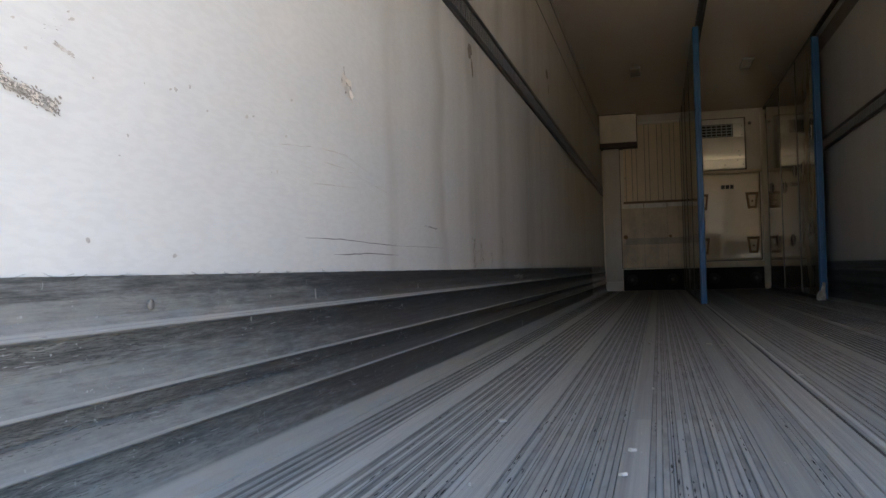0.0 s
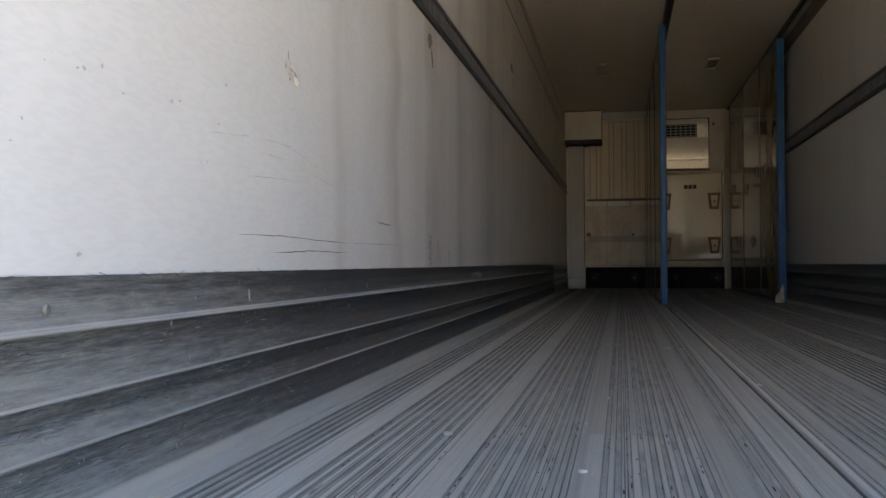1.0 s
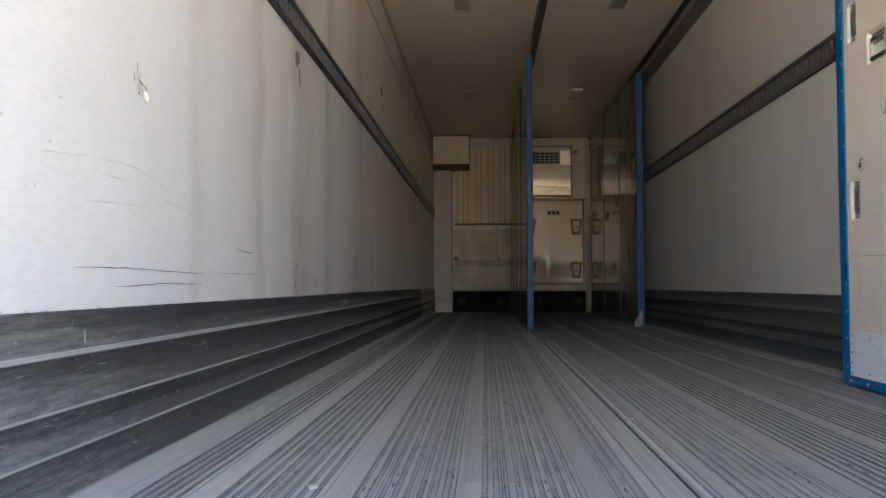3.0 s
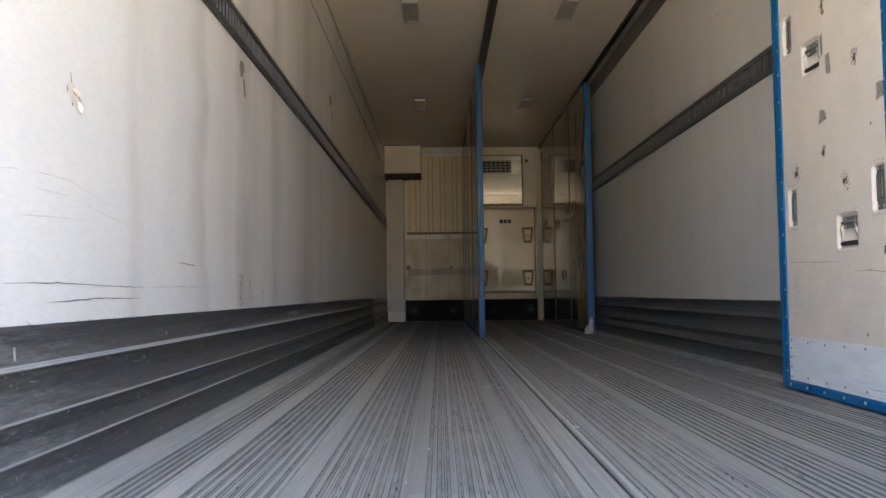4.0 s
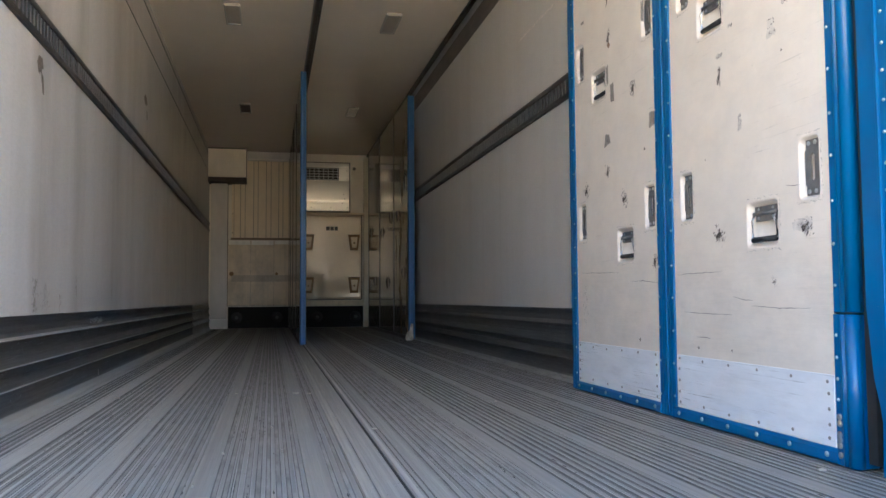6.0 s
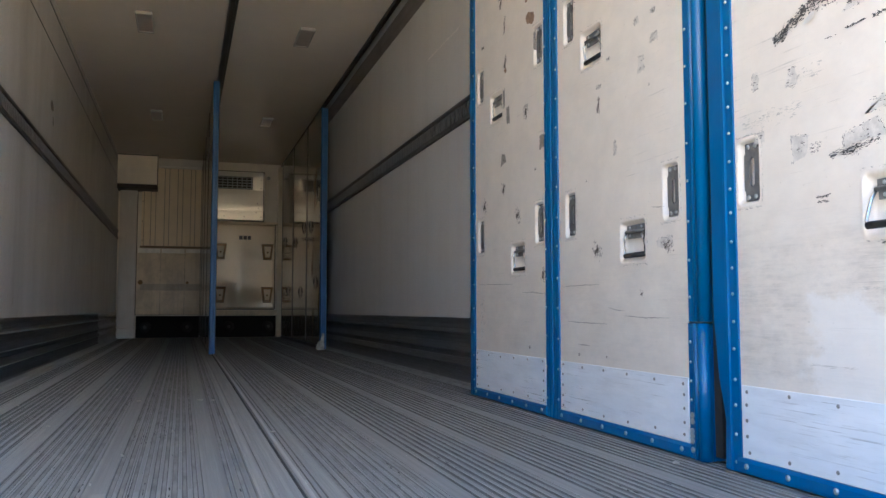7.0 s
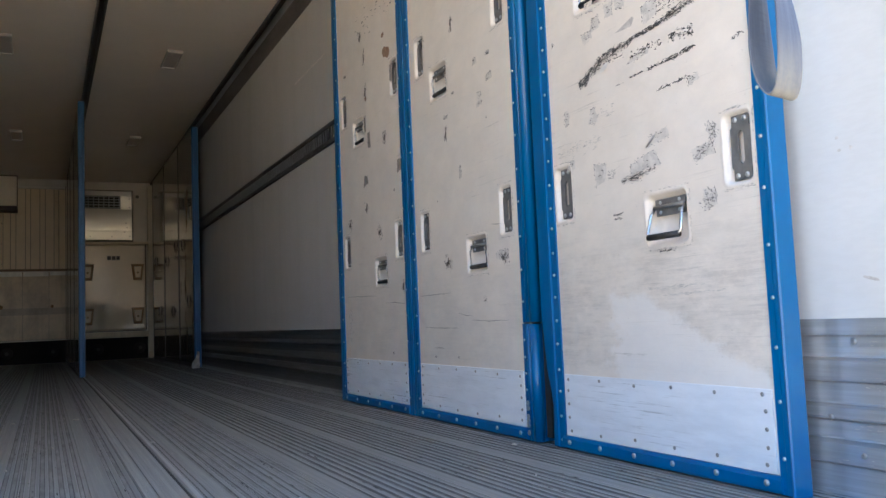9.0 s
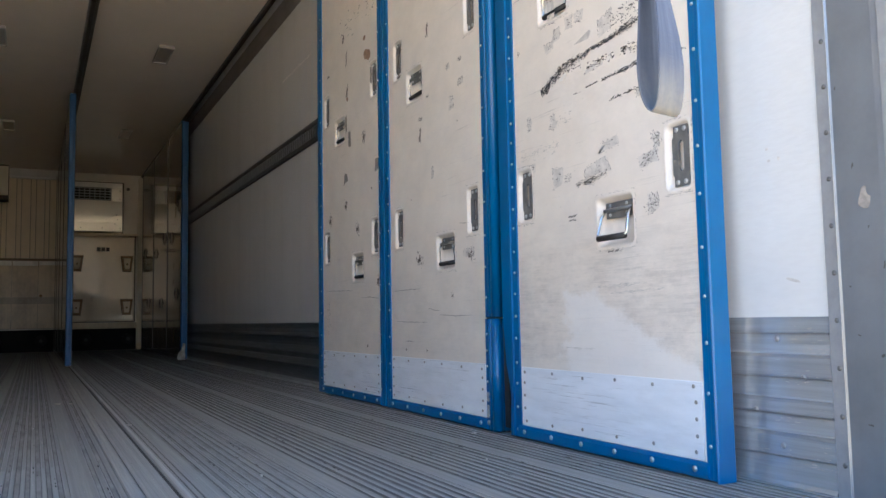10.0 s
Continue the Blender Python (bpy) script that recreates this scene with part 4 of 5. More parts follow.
GREY_SCUFFS = (
    ((1.641, 0.900), (1.427, 0.913), 0.010, 120, 0.014, 0.0, 0.7),
    ((1.46, 0.975), (1.36, 0.985), 0.008, 40, 0.012),
    ((1.25, 0.470), (1.05, 0.474), 0.002, 60, 0.020, 0.0, 0.4),
    ((1.20, 0.450), (0.98, 0.456), 0.002, 60, 0.020, 0.0, 0.4),
    ((1.415, 0.297), (1.28, 0.297), 0.0012, 40, 0.020, 0.0, 0.3),
)
for marks, paint, words in ((BLACK_SCUFFS, SCUFF, "black dragged scuff mark"), (GREY_SCUFFS, PEEL, "faint grey drag mark")):
    for args in marks:
        bm = bmesh.new()
        streak(bm, xs, *args)
        stuff(part("scuff_mark", bm, paint, leaf_c, words))
for a in ((1.490, 1.205, 1.435, 1.232, 0.006), (1.445, 1.225, 1.400, 1.264, 0.004), (1.372, 1.252, 1.335, 1.290, 0.0), (1.325, 1.256, 1.288, 1.284, 0.0), (1.208, 1.178, 1.156, 1.232, 0.004), (1.290, 1.088, 1.185, 1.106, 0.004), (1.054, 0.962, 1.022, 0.988, 0.01), (1.472, 0.962, 1.438, 1.005, 0.0), (1.603, 0.990, 1.572, 1.030, 0.0), (1.228, 0.848, 1.128, 0.872, 0.012), (1.003, 0.820, 0.976, 0.862, 0.0),
          (1.054, 0.772, 0.985, 0.800, 0.012), (1.462, 0.785, 1.412, 0.835, 0.0), (1.304, 0.780, 1.196, 0.818, 0.012), (1.036, 0.650, 0.992, 0.705, 0.0), (1.595, 0.850, 1.560, 0.876, 0.0), (1.47, 1.30, 1.43, 1.36, 0.0)):
    torn(leaf_c, *a)
for a, b, half, count, long in STROKES:
    bm = bmesh.new()
    scrape_band(bm, PX - 0.0009, Vector(a), Vector(b), half, count, long)
    stuff(part("scuff_mark", bm, SCUFF, leaf_c, "torn black rubber stroke"))
bm = bmesh.new()
bm.faces.new([bm.verts.new((PX - 0.0006, y, z)) for y, z in ((1.334, 1.192), (1.300, 1.201), (1.256, 1.214), (1.248, 1.207), (1.262, 1.189), (1.300, 1.190))])
part("peeled_patch", bm, PEEL, leaf_c, "grey triangular scrap of peeled film")
bm = bmesh.new()
bm.faces.new([bm.verts.new((PX - d, y, z)) for d, y, z in ((0.002, 1.412, 1.101), (0.004, 1.390, 1.098), (0.010, 1.366, 1.103), (0.010, 1.362, 1.114), (0.003, 1.380, 1.122), (0.001, 1.404, 1.112))])
part("lifted_flap", bm, WHITE, leaf_c, "lifted white flake of paint")
A_DARK = ((3.371, 1.853, 0.028, 0.045), (3.325, 1.735, 0.028, 0.083), (3.317, 1.56, 0.034, 0.069), (3.346, 0.975, 0.048, 0.044), (2.986, 1.011, 0.015, 0.01), (3.593, 0.924, 0.085, 0.042), (3.18, 0.841, 0.088, 0.029), (3.081, 1.276, 0.067, 0.059), (2.913, 0.568, 0.056, 0.051), (3.061, 0.268, 0.021, 0.011))
A_GREY = ((2.982, 1.558, 0.029, 0.087), (3.291, 1.301, 0.047, 0.075), (3.336, 1.393, 0.028, 0.076), (2.92, 1.117, 0.061, 0.057), (3.348, 1.114, 0.063, 0.053), (3.618, 1.717, 0.04, 0.011))
A_RUST = ((3.065, 1.764, 0.036, 0.03), (3.037, 1.671, 0.105, 0.065), (3.318, 1.522, 0.034, 0.025))
B_DARK = ((2.431, 1.148, 0.025, 0.057), (2.094, 1.135, 0.008, 0.007), (2.529, 0.89, 0.011, 0.005), (2.454, 0.634, 0.086, 0.04), (2.158, 0.475, 0.038, 0.009), (2.604, 0.261, 0.014, 0.008), (2.396, 0.263, 0.012, 0.006), (2.008, 0.622, 0.056, 0.026), (2.62, 1.58, 0.03, 0.05), (2.35, 1.57, 0.025, 0.06))
B_GREY = ((2.163, 1.365, 0.032, 0.026), (2.067, 1.366, 0.036, 0.017), (2.062, 1.282, 0.046, 0.024), (2.139, 1.21, 0.049, 0.058), (2.316, 0.972, 0.019, 0.047), (2.357, 1.295, 0.028, 0.013), (2.429, 1.214, 0.042, 0.012), (2.024, 0.628, 0.089, 0.034))
for owner, marks in ((leaf_a, A_DARK), (leaf_b, B_DARK)):
    for y, z, w, h in marks:
        bm = bmesh.new()
        streak(bm, PX - 0.0009, (y + w * 0.2, z - h * 0.45), (y - w * 0.2, z + h * 0.45), w * 0.20, 60, min(0.014, h * 0.5), 0.0, 1.2)
        flake(bm, PX - 0.0006, y + w * 0.12, z - h * 0.1, w * 0.40, h * 0.75, random.uniform(-0.3, 0.3), 0.7, 15)
        stuff(part("scuff_mark", bm, BROWN, owner, "dark brown scuff"))
for owner, marks in ((leaf_a, A_GREY), (leaf_b, B_GREY)):
    for y, z, w, h in marks:
        torn(owner, y + w * 0.4, z - h * 0.45, y - w * 0.4, z + h * 0.45, 0.0, 0.75, PX, -1, GREYMARK if owner is leaf_a else None)
bm = bmesh.new()
streak(bm, PX - 0.0008, (3.637, 0.29), (3.633, 0.485), 0.016, 60, 0.011)
stuff(part("scuff_mark", bm, GREYMARK, leaf_a, "column of grey specks"))
for y, z, w, h in A_RUST:
    bm = bmesh.new()
    flake(bm, PX - 0.0007, y, z, w, h, 0.3, 0.4, 11)
    part("scuff_mark", bm, RUST, leaf_a, "brown mark")
bm = bmesh.new()
streak(bm, xs, (2.84, 1.93), (3.45, 1.90), 0.03, 60, 0.02)
stuff(part("scuff_mark", bm, SCUFF, leaf_a))
for a, b in (((2.74, 0.512), (2.44, 0.513)), ((2.70, 0.380), (2.39, 0.376)), ((2.38, 0.433), (2.27, 0.421)), ((2.614, 0.296), (2.52, 0.294)), ((3.68, 0.547), (3.25, 0.536)), ((3.14, 0.498), (2.89, 0.487)), ((2.095, 0.746), (2.02, 0.739)), ((2.28, 0.405), (2.0, 0.400))):
    bm = bmesh.new()
    hairline(bm, xs, (a, ((a[0] + b[0]) / 2, (a[1] + b[1]) / 2 + random.gauss(0, 0.003)), b), 0.0028)
    stuff(part("paint_crack", bm, GREYMARK, leaf_b if a[0] < 2.8 else leaf_a, "fine sideways cracks in the paint"))

# ---- far leaves: along the wall and down the middle ----
LATCH_FAR = plain("brown_latch_plate", (0.24, 0.19, 0.13), 0.4, 0.1, 0.25, 30)
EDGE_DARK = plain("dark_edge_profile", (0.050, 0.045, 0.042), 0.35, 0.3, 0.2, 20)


def far_leaf(x, face, ya, yb, label, group, handles, zt=2.60):
    """A plain leaf seen from afar; face is the way its skin looks along x (-1 or 1)."""
    root = holder("partition_leaf", (0, 0, 0), label, "bulkhead leaf", group)
    back = x - face * 0.055
    a, b = sorted((x, back))
    part("skin", boxed(a, b, ya + 0.022, yb - 0.022, 0.045, zt, bevel=0.003), SHEET_FAR, root, "smooth glossy cream skin, dimmed to brown in its colour")
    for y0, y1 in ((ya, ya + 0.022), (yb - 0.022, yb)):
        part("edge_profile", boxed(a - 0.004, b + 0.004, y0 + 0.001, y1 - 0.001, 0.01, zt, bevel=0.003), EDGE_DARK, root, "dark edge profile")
    part("foot_channel", boxed(a - 0.004, b + 0.004, ya + 0.022, yb - 0.022, 0.008, 0.044, bevel=0.003), EDGE_DARK, root)
    for y, z in handles:
        fa, fb = sorted((x + face * 0.001, x + face * 0.008))
        p = part("latch_plate", boxed(fa, fb, y - 0.035, y + 0.035, z - 0.07, z + 0.07, bevel=0.002), LATCH_FAR, root, "small brown latch plate")
        part("latch_bar", tube([(x + face * 0.014, y, z - 0.05), (x + face * 0.022, y, z), (x + face * 0.014, y, z + 0.05)], 0.008, 8), EDGE_DARK, p, smooth=True)
    return root


G1, G2 = "smooth leaves along the wall", "leaves of the middle partition"
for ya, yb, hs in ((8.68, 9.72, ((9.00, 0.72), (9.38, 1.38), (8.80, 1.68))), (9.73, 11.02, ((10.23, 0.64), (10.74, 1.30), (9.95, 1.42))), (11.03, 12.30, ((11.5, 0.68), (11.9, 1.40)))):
    far_leaf(PX + 0.002, -1, ya, yb, "smooth cream bulkhead leaf dimmed to brown, with dark edges, standing by the wall", G1, hs)
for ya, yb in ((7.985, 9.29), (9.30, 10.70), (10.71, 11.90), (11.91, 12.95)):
    far_leaf(-0.033, -1, ya, yb, "cream partition leaf dimmed to brown, with dark edges, standing lengthwise", G2, (), 2.61)


def end_post(x0, x1, y, zt, label):
    root = holder("partition_post", (0, 0, 0), label, "post")
    bm = bmesh.new()
    prof = [(x0, y + 0.040), (x0, y + 0.006), (x0 + 0.006, y), (x0 + 0.016, y), (x0 + 0.019, y + 0.004), (x1 - 0.019, y + 0.004), (x1 - 0.016, y), (x1 - 0.006, y), (x1, y + 0.006), (x1, y + 0.040)]
    lo = [bm.verts.new((a, b, 0.012)) for a, b in prof]
    hi = [bm.verts.new((a, b, zt)) for a, b in prof]
    n = len(prof)
    for i in range(n):
        bm.faces.new((lo[i], lo[(i + 1) % n], hi[(i + 1) % n], hi[i]))
    bm.faces.new(lo)
    bm.faces.new(hi)
    bmesh.ops.recalc_face_normals(bm, faces=bm.faces)
    part("channel", bm, BLUE_DIM, root)
    part("bottom_seal", boxed(x0 + 0.004, x1 - 0.004, y + 0.004, y + 0.036, 0.0, 0.0115), BLACK, root)
    head = bmesh.new()
    disc(head, (0, 0, 0), 0.006, 0.004, "-Y", 8)
    me = mesh_of("rivet", head, BLUE)
    for k in range(9):
        piece("rivet", me, root, ((x0 + x1) / 2, y + 0.004, 0.2 + k * 0.27))
    return root


BRACKET = plain("scuffed_cream_bracket", (0.31, 0.29, 0.25), 0.5, 0.0, 0.55, 26, 0.2)
end_post(-0.034, 0.020, 7.94, 2.615, "blue steel end post of the middle partition")
end_post(PX - 0.004, PX + 0.066, 8.635, 2.60, "blue steel end post of the leaves by the wall")
bm = bmesh.new()
foot = [(0.004, 0.0), (0.080, 0.0), (0.083, 0.040), (0.078, 0.095), (0.082, 0.172), (0.060, 0.178), (0.057, 0.140), (0.047, 0.128), (0.044, 0.098), (0.018, 0.086), (0.002, 0.055), (-0.004, 0.022)]
fr = [bm.verts.new((PX - 0.042 + u, 8.595, v)) for u, v in foot]
bk = [bm.verts.new((PX - 0.042 + u, 8.632, v)) for u, v in foot]
for i in range(len(foot)):
    j = (i + 1) % len(foot)
    bm.faces.new((fr[i], fr[j], bk[j], bk[i]))
bm.faces.new(fr)
bm.faces.new(bk)
bmesh.ops.recalc_face_normals(bm, faces=bm.faces)
bmesh.ops.bevel(bm, geom=bm.edges[:], offset=0.006, segments=2, affect="EDGES")
thing("floor_bracket", bm, BRACKET, "worn pale metal foot bracket at the post's base", "bracket")

# ---- front bulkhead and its fittings ----
FY = Y1
AGED = plain("aged_white", (0.80, 0.725, 0.61), 0.36, 0.0, 0.10, 3.0, 0.0, (1, 1, 0.5))
UNIT = plain("cream_unit_sheet", (0.90, 0.86, 0.77), 0.25, 0.30, 0.05, 2, 0.015, (1, 1, 1))
DOORSKIN = plain("cream_door_skin", (0.80, 0.69, 0.52), 0.17, 0.0, 0.08, 2.4, 0.0, (1, 1, 0.7))


def stained(name, colour):
    """Old cream sheet with brown grime in blotches and runs."""
    m, nt, b = mat(name)
    base = ramp(nt, grain(nt, (1, 1, 1), 6, 5), (0.3, tuple(c * 0.93 for c in colour)), (0.7, colour))
    blot = ramp(nt, grain(nt, (1.4, 1, 1.0), 2.4, 7, 0.7), (0.44, 0), (0.66, 1))
    col = mix(nt, times(nt, blot, 0.55), base, tuple(c * 0.42 for c in colour))
    runs = ramp(nt, grain(nt, (9, 1, 0.5), 2.0, 4, 0.6), (0.52, 0), (0.72, 1))
    col = mix(nt, times(nt, runs, 0.40), col, tuple(c * 0.5 for c in colour))
    nt.links.new(col, b.inputs["Base Color"])
    b.inputs["Roughness"].default_value = 0.36
    return m


CREAM_DIM = stained("stained_cream_sheet", (0.72, 0.60, 0.43))
RIBGAP = plain("brown_rib_gap", (0.19, 0.140, 0.095), 0.6, 0.0, 0.25, 20)
BUFFER = plain("worn_black_rubber", (0.016, 0.016, 0.016), 0.7, 0.0, 0.3, 18)
DUCTLIP = plain("dark_brown_lip", (0.040, 0.028, 0.022), 0.6, 0.0, 0.25, 12)
RECESS = plain("gap_shade_black", (0.006, 0.006, 0.006), 0.85, 0.0, 0.3, 18)
CREAM_SHADED = stained("shaded_cream_rail", (0.50, 0.425, 0.32))
HIGHLIGHT_STRIP = plain("smeared_highlight_strip", (0.80, 0.77, 0.70), 0.28, 0.0, 0.16, 9, 0.0, (1, 1, 0.6))
GRILLEBAR = plain("grey_grille_bar", (0.30, 0.31, 0.33), 0.4, 0.3, 0.2, 30)
LATCH = plain("brown_latch", (0.24, 0.145, 0.06), 0.45, 0.2, 0.25, 30)

duct = holder("air_duct_box", (0, 0, 0), "off-white air duct box under the ceiling at the front wall", "duct box")
part("shell", boxed(XL + 0.003, -0.675, FY - 0.36, FY - 0.002, 2.272, ZC - 0.002, bevel=0.010), AGED, duct)
part("bottom_lip", boxed(XL + 0.003, -0.668, FY - 0.372, FY - 0.002, 2.205, 2.271, bevel=0.003), DUCTLIP, duct, "dark bottom lip")
part("front_cover", boxed(XL + 0.025, -0.70, FY - 0.366, FY - 0.361, 2.292, ZC - 0.03, bevel=0.002), AGED, duct)
part("edge_strip", boxed(-0.674, -0.664, FY - 0.368, FY - 0.330, 2.273, ZC - 0.004, bevel=0.002), TRACK, duct, "dark edge strip")
part("top_gap_shade", boxed(XL + 0.004, -0.676, FY - 0.364, FY - 0.361, ZC - 0.022, ZC - 0.003), TRACK, duct, "dark strip for the shadow gap under the ceiling")

col = holder("corner_column", (0, 0, 0), "off-white boxed corner column with a pale foot", "column")
part("shaft", boxed(XL + 0.036, -0.955, FY - 0.16, FY - 0.002, 0.147, 2.203, bevel=0.008), AGED_DULL, col)
part("foot", boxed(XL + 0.036, -0.945, FY - 0.18, FY - 0.002, 0.002, 0.145, bevel=0.006), WHITE, col, "pale scuffed foot block")

cor = holder("corrugated_panel", (0, 0, 0), "cream corrugated sheet panel with dark grooves", "wall panel")
CX0, CX1 = -0.885, 0.010
part("back_sheet", boxed(CX0, CX1, FY - 0.060, FY - 0.002, 1.384, 2.57), RIBGAP, cor, "brown gaps behind the ribs")
for a, b in ((-0.958, -0.946), (CX1 + 0.001, CX1 + 0.0035)):
    part("side_gap_shade", boxed(a, b, FY - 0.075, FY - 0.061, 0.34, 2.20), TRACK, cor, "dark strip for the shadow gap at the side")
edges = (-0.896, -0.859, -0.763, -0.693, -0.568, -0.501, -0.379, -0.306, -0.189, -0.125, -0.028, 0.010)
for k, (a, b) in enumerate(zip(edges, edges[1:])):
    back = 0.012 if k % 2 == 0 else 0.0
    part("rib", boxed(a + 0.0035, b - 0.0035, FY - 0.090 + back, FY - 0.059, 1.384, 2.57, bevel=0.005), CREAM, cor)
part("top_rail", boxed(-0.662, CX1, FY - 0.098, FY - 0.002, 2.606, ZC - 0.003, bevel=0.003), AGED_DULL, cor, "pale grey rail over the ribs")
part("top_lip", boxed(-0.662, CX1, FY - 0.108, FY - 0.002, 2.573, 2.604, bevel=0.004), WHITE, cor, "bright folded lip")
part("shelf_strip", boxed(CX0 - 0.02, CX1 + 0.01, FY - 0.115, FY - 0.092, 1.348, 1.382, bevel=0.004), RIBGAP, cor, "dark ledge strip")
hole = mesh_of("rivet", boxed(-0.006, 0.006, FY - 0.093, FY - 0.089, -0.006, 0.006, bevel=0.002), TRACK)
for z in (1.46, 1.75, 2.05):
    for x in (-0.876, -0.008):
        piece("rivet", hole, cor, (x, 0, z))

low = holder("lower_front_panel", (0, 0, 0), "worn cream lower bulkhead panel in three sheets", "wall panel")
part("frame_sheet", boxed(-0.950, 0.0, FY - 0.062, FY - 0.002, 0.345, 1.346), TRACK, low)
for a, b in ((-0.945, -0.608), (-0.605, -0.260), (-0.257, -0.005)):
    part("sheet", boxed(a, b, FY - 0.090, FY - 0.061, 0.350, 1.345, bevel=0.002), CREAM_DIM, low)
    part("top_fold", boxed(a + 0.01, b - 0.004, FY - 0.096, FY - 0.0905, 1.275 + 0.012 * (a > -0.4), 1.343, bevel=0.003), HIGHLIGHT_STRIP, low, "smeared top fold with its highlight painted pale")
part("rub_rail", boxed(-0.890, -0.005, FY - 0.097, FY - 0.091, 0.712, 0.812, bevel=0.003), CREAM_SHADED, low, "stained rub rail, its shading painted darker")
for x, r in ((-0.888, 0.034), (-0.217, 0.022)):
    bm = bmesh.new()
    disc(bm, (x, FY - 0.098, 0.832), r, 0.014, "-Y", 12)
    part("stud", bm, LATCH, low)

post = holder("centre_upright", (0, 0, 0), "pale upright strip behind the middle partition", "upright")
part("strip", boxed(0.014, 0.075, FY - 0.10, FY - 0.002, 0.10, ZC - 0.002, bevel=0.005), AGED, post)
part("foot", boxed(0.004, 0.085, FY - 0.12, FY - 0.002, 0.002, 0.098, bevel=0.006), CREAM, post)
part("hinge", boxed(-0.02, 0.055, FY - 0.130, FY - 0.101, 2.115, 2.225, bevel=0.004), TRACK, post, "dark hinge clamp")
part("latch_sleeve", boxed(0.000, 0.050, FY - 0.128, FY - 0.101, 1.850, 2.085, bevel=0.006), STEEL, post, "bright steel latch sleeve")
part("latch_rod", tube([(0.026, FY - 0.112, 1.40), (0.026, FY - 0.112, 1.85)], 0.010, 8), RAIL, post, smooth=True)

unit = holder("cooling_unit", (0, 0, 0), "cream metal cooling unit with a dark air grille", "cooling unit")
part("frame_sheet", boxed(0.080, 0.915, FY - 0.10, FY - 0.002, 1.765, 2.580), TRACK, unit, "dark surround")
prof = [(0.002, 2.555), (0.185, 2.555), (0.197, 2.548), (0.200, 2.535), (0.200, 2.270), (0.204, 2.250), (0.210, 2.20), (0.216, 2.12), (0.220, 2.04), (0.221, 1.98), (0.219, 1.945), (0.214, 1.935), (0.214, 1.805), (0.208, 1.796), (0.002, 1.794)]
bm = bmesh.new()
a = [bm.verts.new((0.085, FY - y, z)) for y, z in prof]
b = [bm.verts.new((0.884, FY - y, z)) for y, z in prof]
for i in range(len(prof)):
    j = (i + 1) % len(prof)
    f = bm.faces.new((a[i], a[j], b[j], b[i]))
bm.faces.new(a[::-1])
bm.faces.new(b)
bmesh.ops.recalc_face_normals(bm, faces=bm.faces)
part("body", bm, UNIT, unit, "bulging cream metal casing")
part("top_strip", boxed(0.10, 0.876, FY - 0.206, FY - 0.201, 2.478, 2.545, bevel=0.002), WHITE, unit, "pale strip over the grille")
part("side_plate", boxed(0.735, 0.876, FY - 0.206, FY - 0.201, 2.275, 2.485, bevel=0.002), UNIT, unit)
part("bottom_plate", boxed(0.10, 0.876, FY - 0.220, FY - 0.215, 1.805, 1.898, bevel=0.002), UNIT, unit)
g = part("grille", boxed(0.10, 0.725, FY - 0.204, FY - 0.201, 2.280, 2.474), RECESS, unit, "dark air grille")
slat = mesh_of("slat", boxed(0.105, 0.720, FY - 0.214, FY - 0.205, -0.005, 0.005, bevel=0.002), GRILLEBAR)
for k in range(5):
    piece("slat", slat, g, (0, 0, 2.292 + k * 0.042))
bar = mesh_of("bar", boxed(-0.005, 0.005, FY - 0.218, FY - 0.215, 2.284, 2.470), GRILLEBAR)
for k in range(9):
    piece("bar", bar, g, (0.13 + k * 0.072, 0, 0))
head = bmesh.new()
disc(head, (0, 0, 0), 0.010, 0.005, "-Y", 9)
me = mesh_of("screw", head, SCREW)
for x, z in ((0.855, 1.855), (0.60, 1.855), (0.30, 1.855), (0.80, 2.06), (0.815, 1.99), (0.85, 2.30), (0.85, 2.43), (0.78, 1.92)):
    piece("screw", me, unit, (x, FY - 0.221, z))
eye_ = bmesh.new()
disc(eye_, (0.985, FY - 0.001, 2.50), 0.026, 0.02, "-Y", 14)
thing("drain_plug", eye_, BUCKLE, "small dark round plug in the front wall", "plug")

door = holder("service_door", (0, 0, 0), "cream service door with brown latches and a small dark badge", "service door")
part("top_ledge", boxed(0.085, 1.125, FY - 0.15, FY - 0.002, 1.745, 1.785, bevel=0.006), CREAM, door)
bm = bmesh.new()
bmesh.ops.create_grid(bm, x_segments=40, y_segments=40, size=0.5)
for v in bm.verts:
    u, w = v.co.x + 0.5, v.co.y + 0.5
    dent = 0.024 * math.exp(-(((u - 0.30) / 0.12) ** 2 + ((w - 0.12) / 0.16) ** 2)) - 0.018 * math.exp(-(((u - 0.45) / 0.10) ** 2 + ((w - 0.18) / 0.12) ** 2)) + 0.016 * math.exp(-(((u - 0.75) / 0.2) ** 2 + ((w - 0.08) / 0.1) ** 2))
    dent += 0.007 * math.sin(26 * u + 5 * w) * math.exp(-((w / 0.24) ** 2 + ((u - 0.22) / 0.22) ** 2))
    v.co = Vector((0.09 + u * 0.988, FY - 0.13 + dent + 0.002 * math.sin(9 * u), 0.440 + w * 1.300))
ext = bmesh.ops.extrude_edge_only(bm, edges=[e for e in bm.edges if e.is_boundary])
for v in ext["geom"]:
    if isinstance(v, bmesh.types.BMVert):
        v.co.y = FY - 0.002
bmesh.ops.recalc_face_normals(bm, faces=bm.faces)
part("skin", bm, DOORSKIN, door, "dented cream skin", smooth=True)
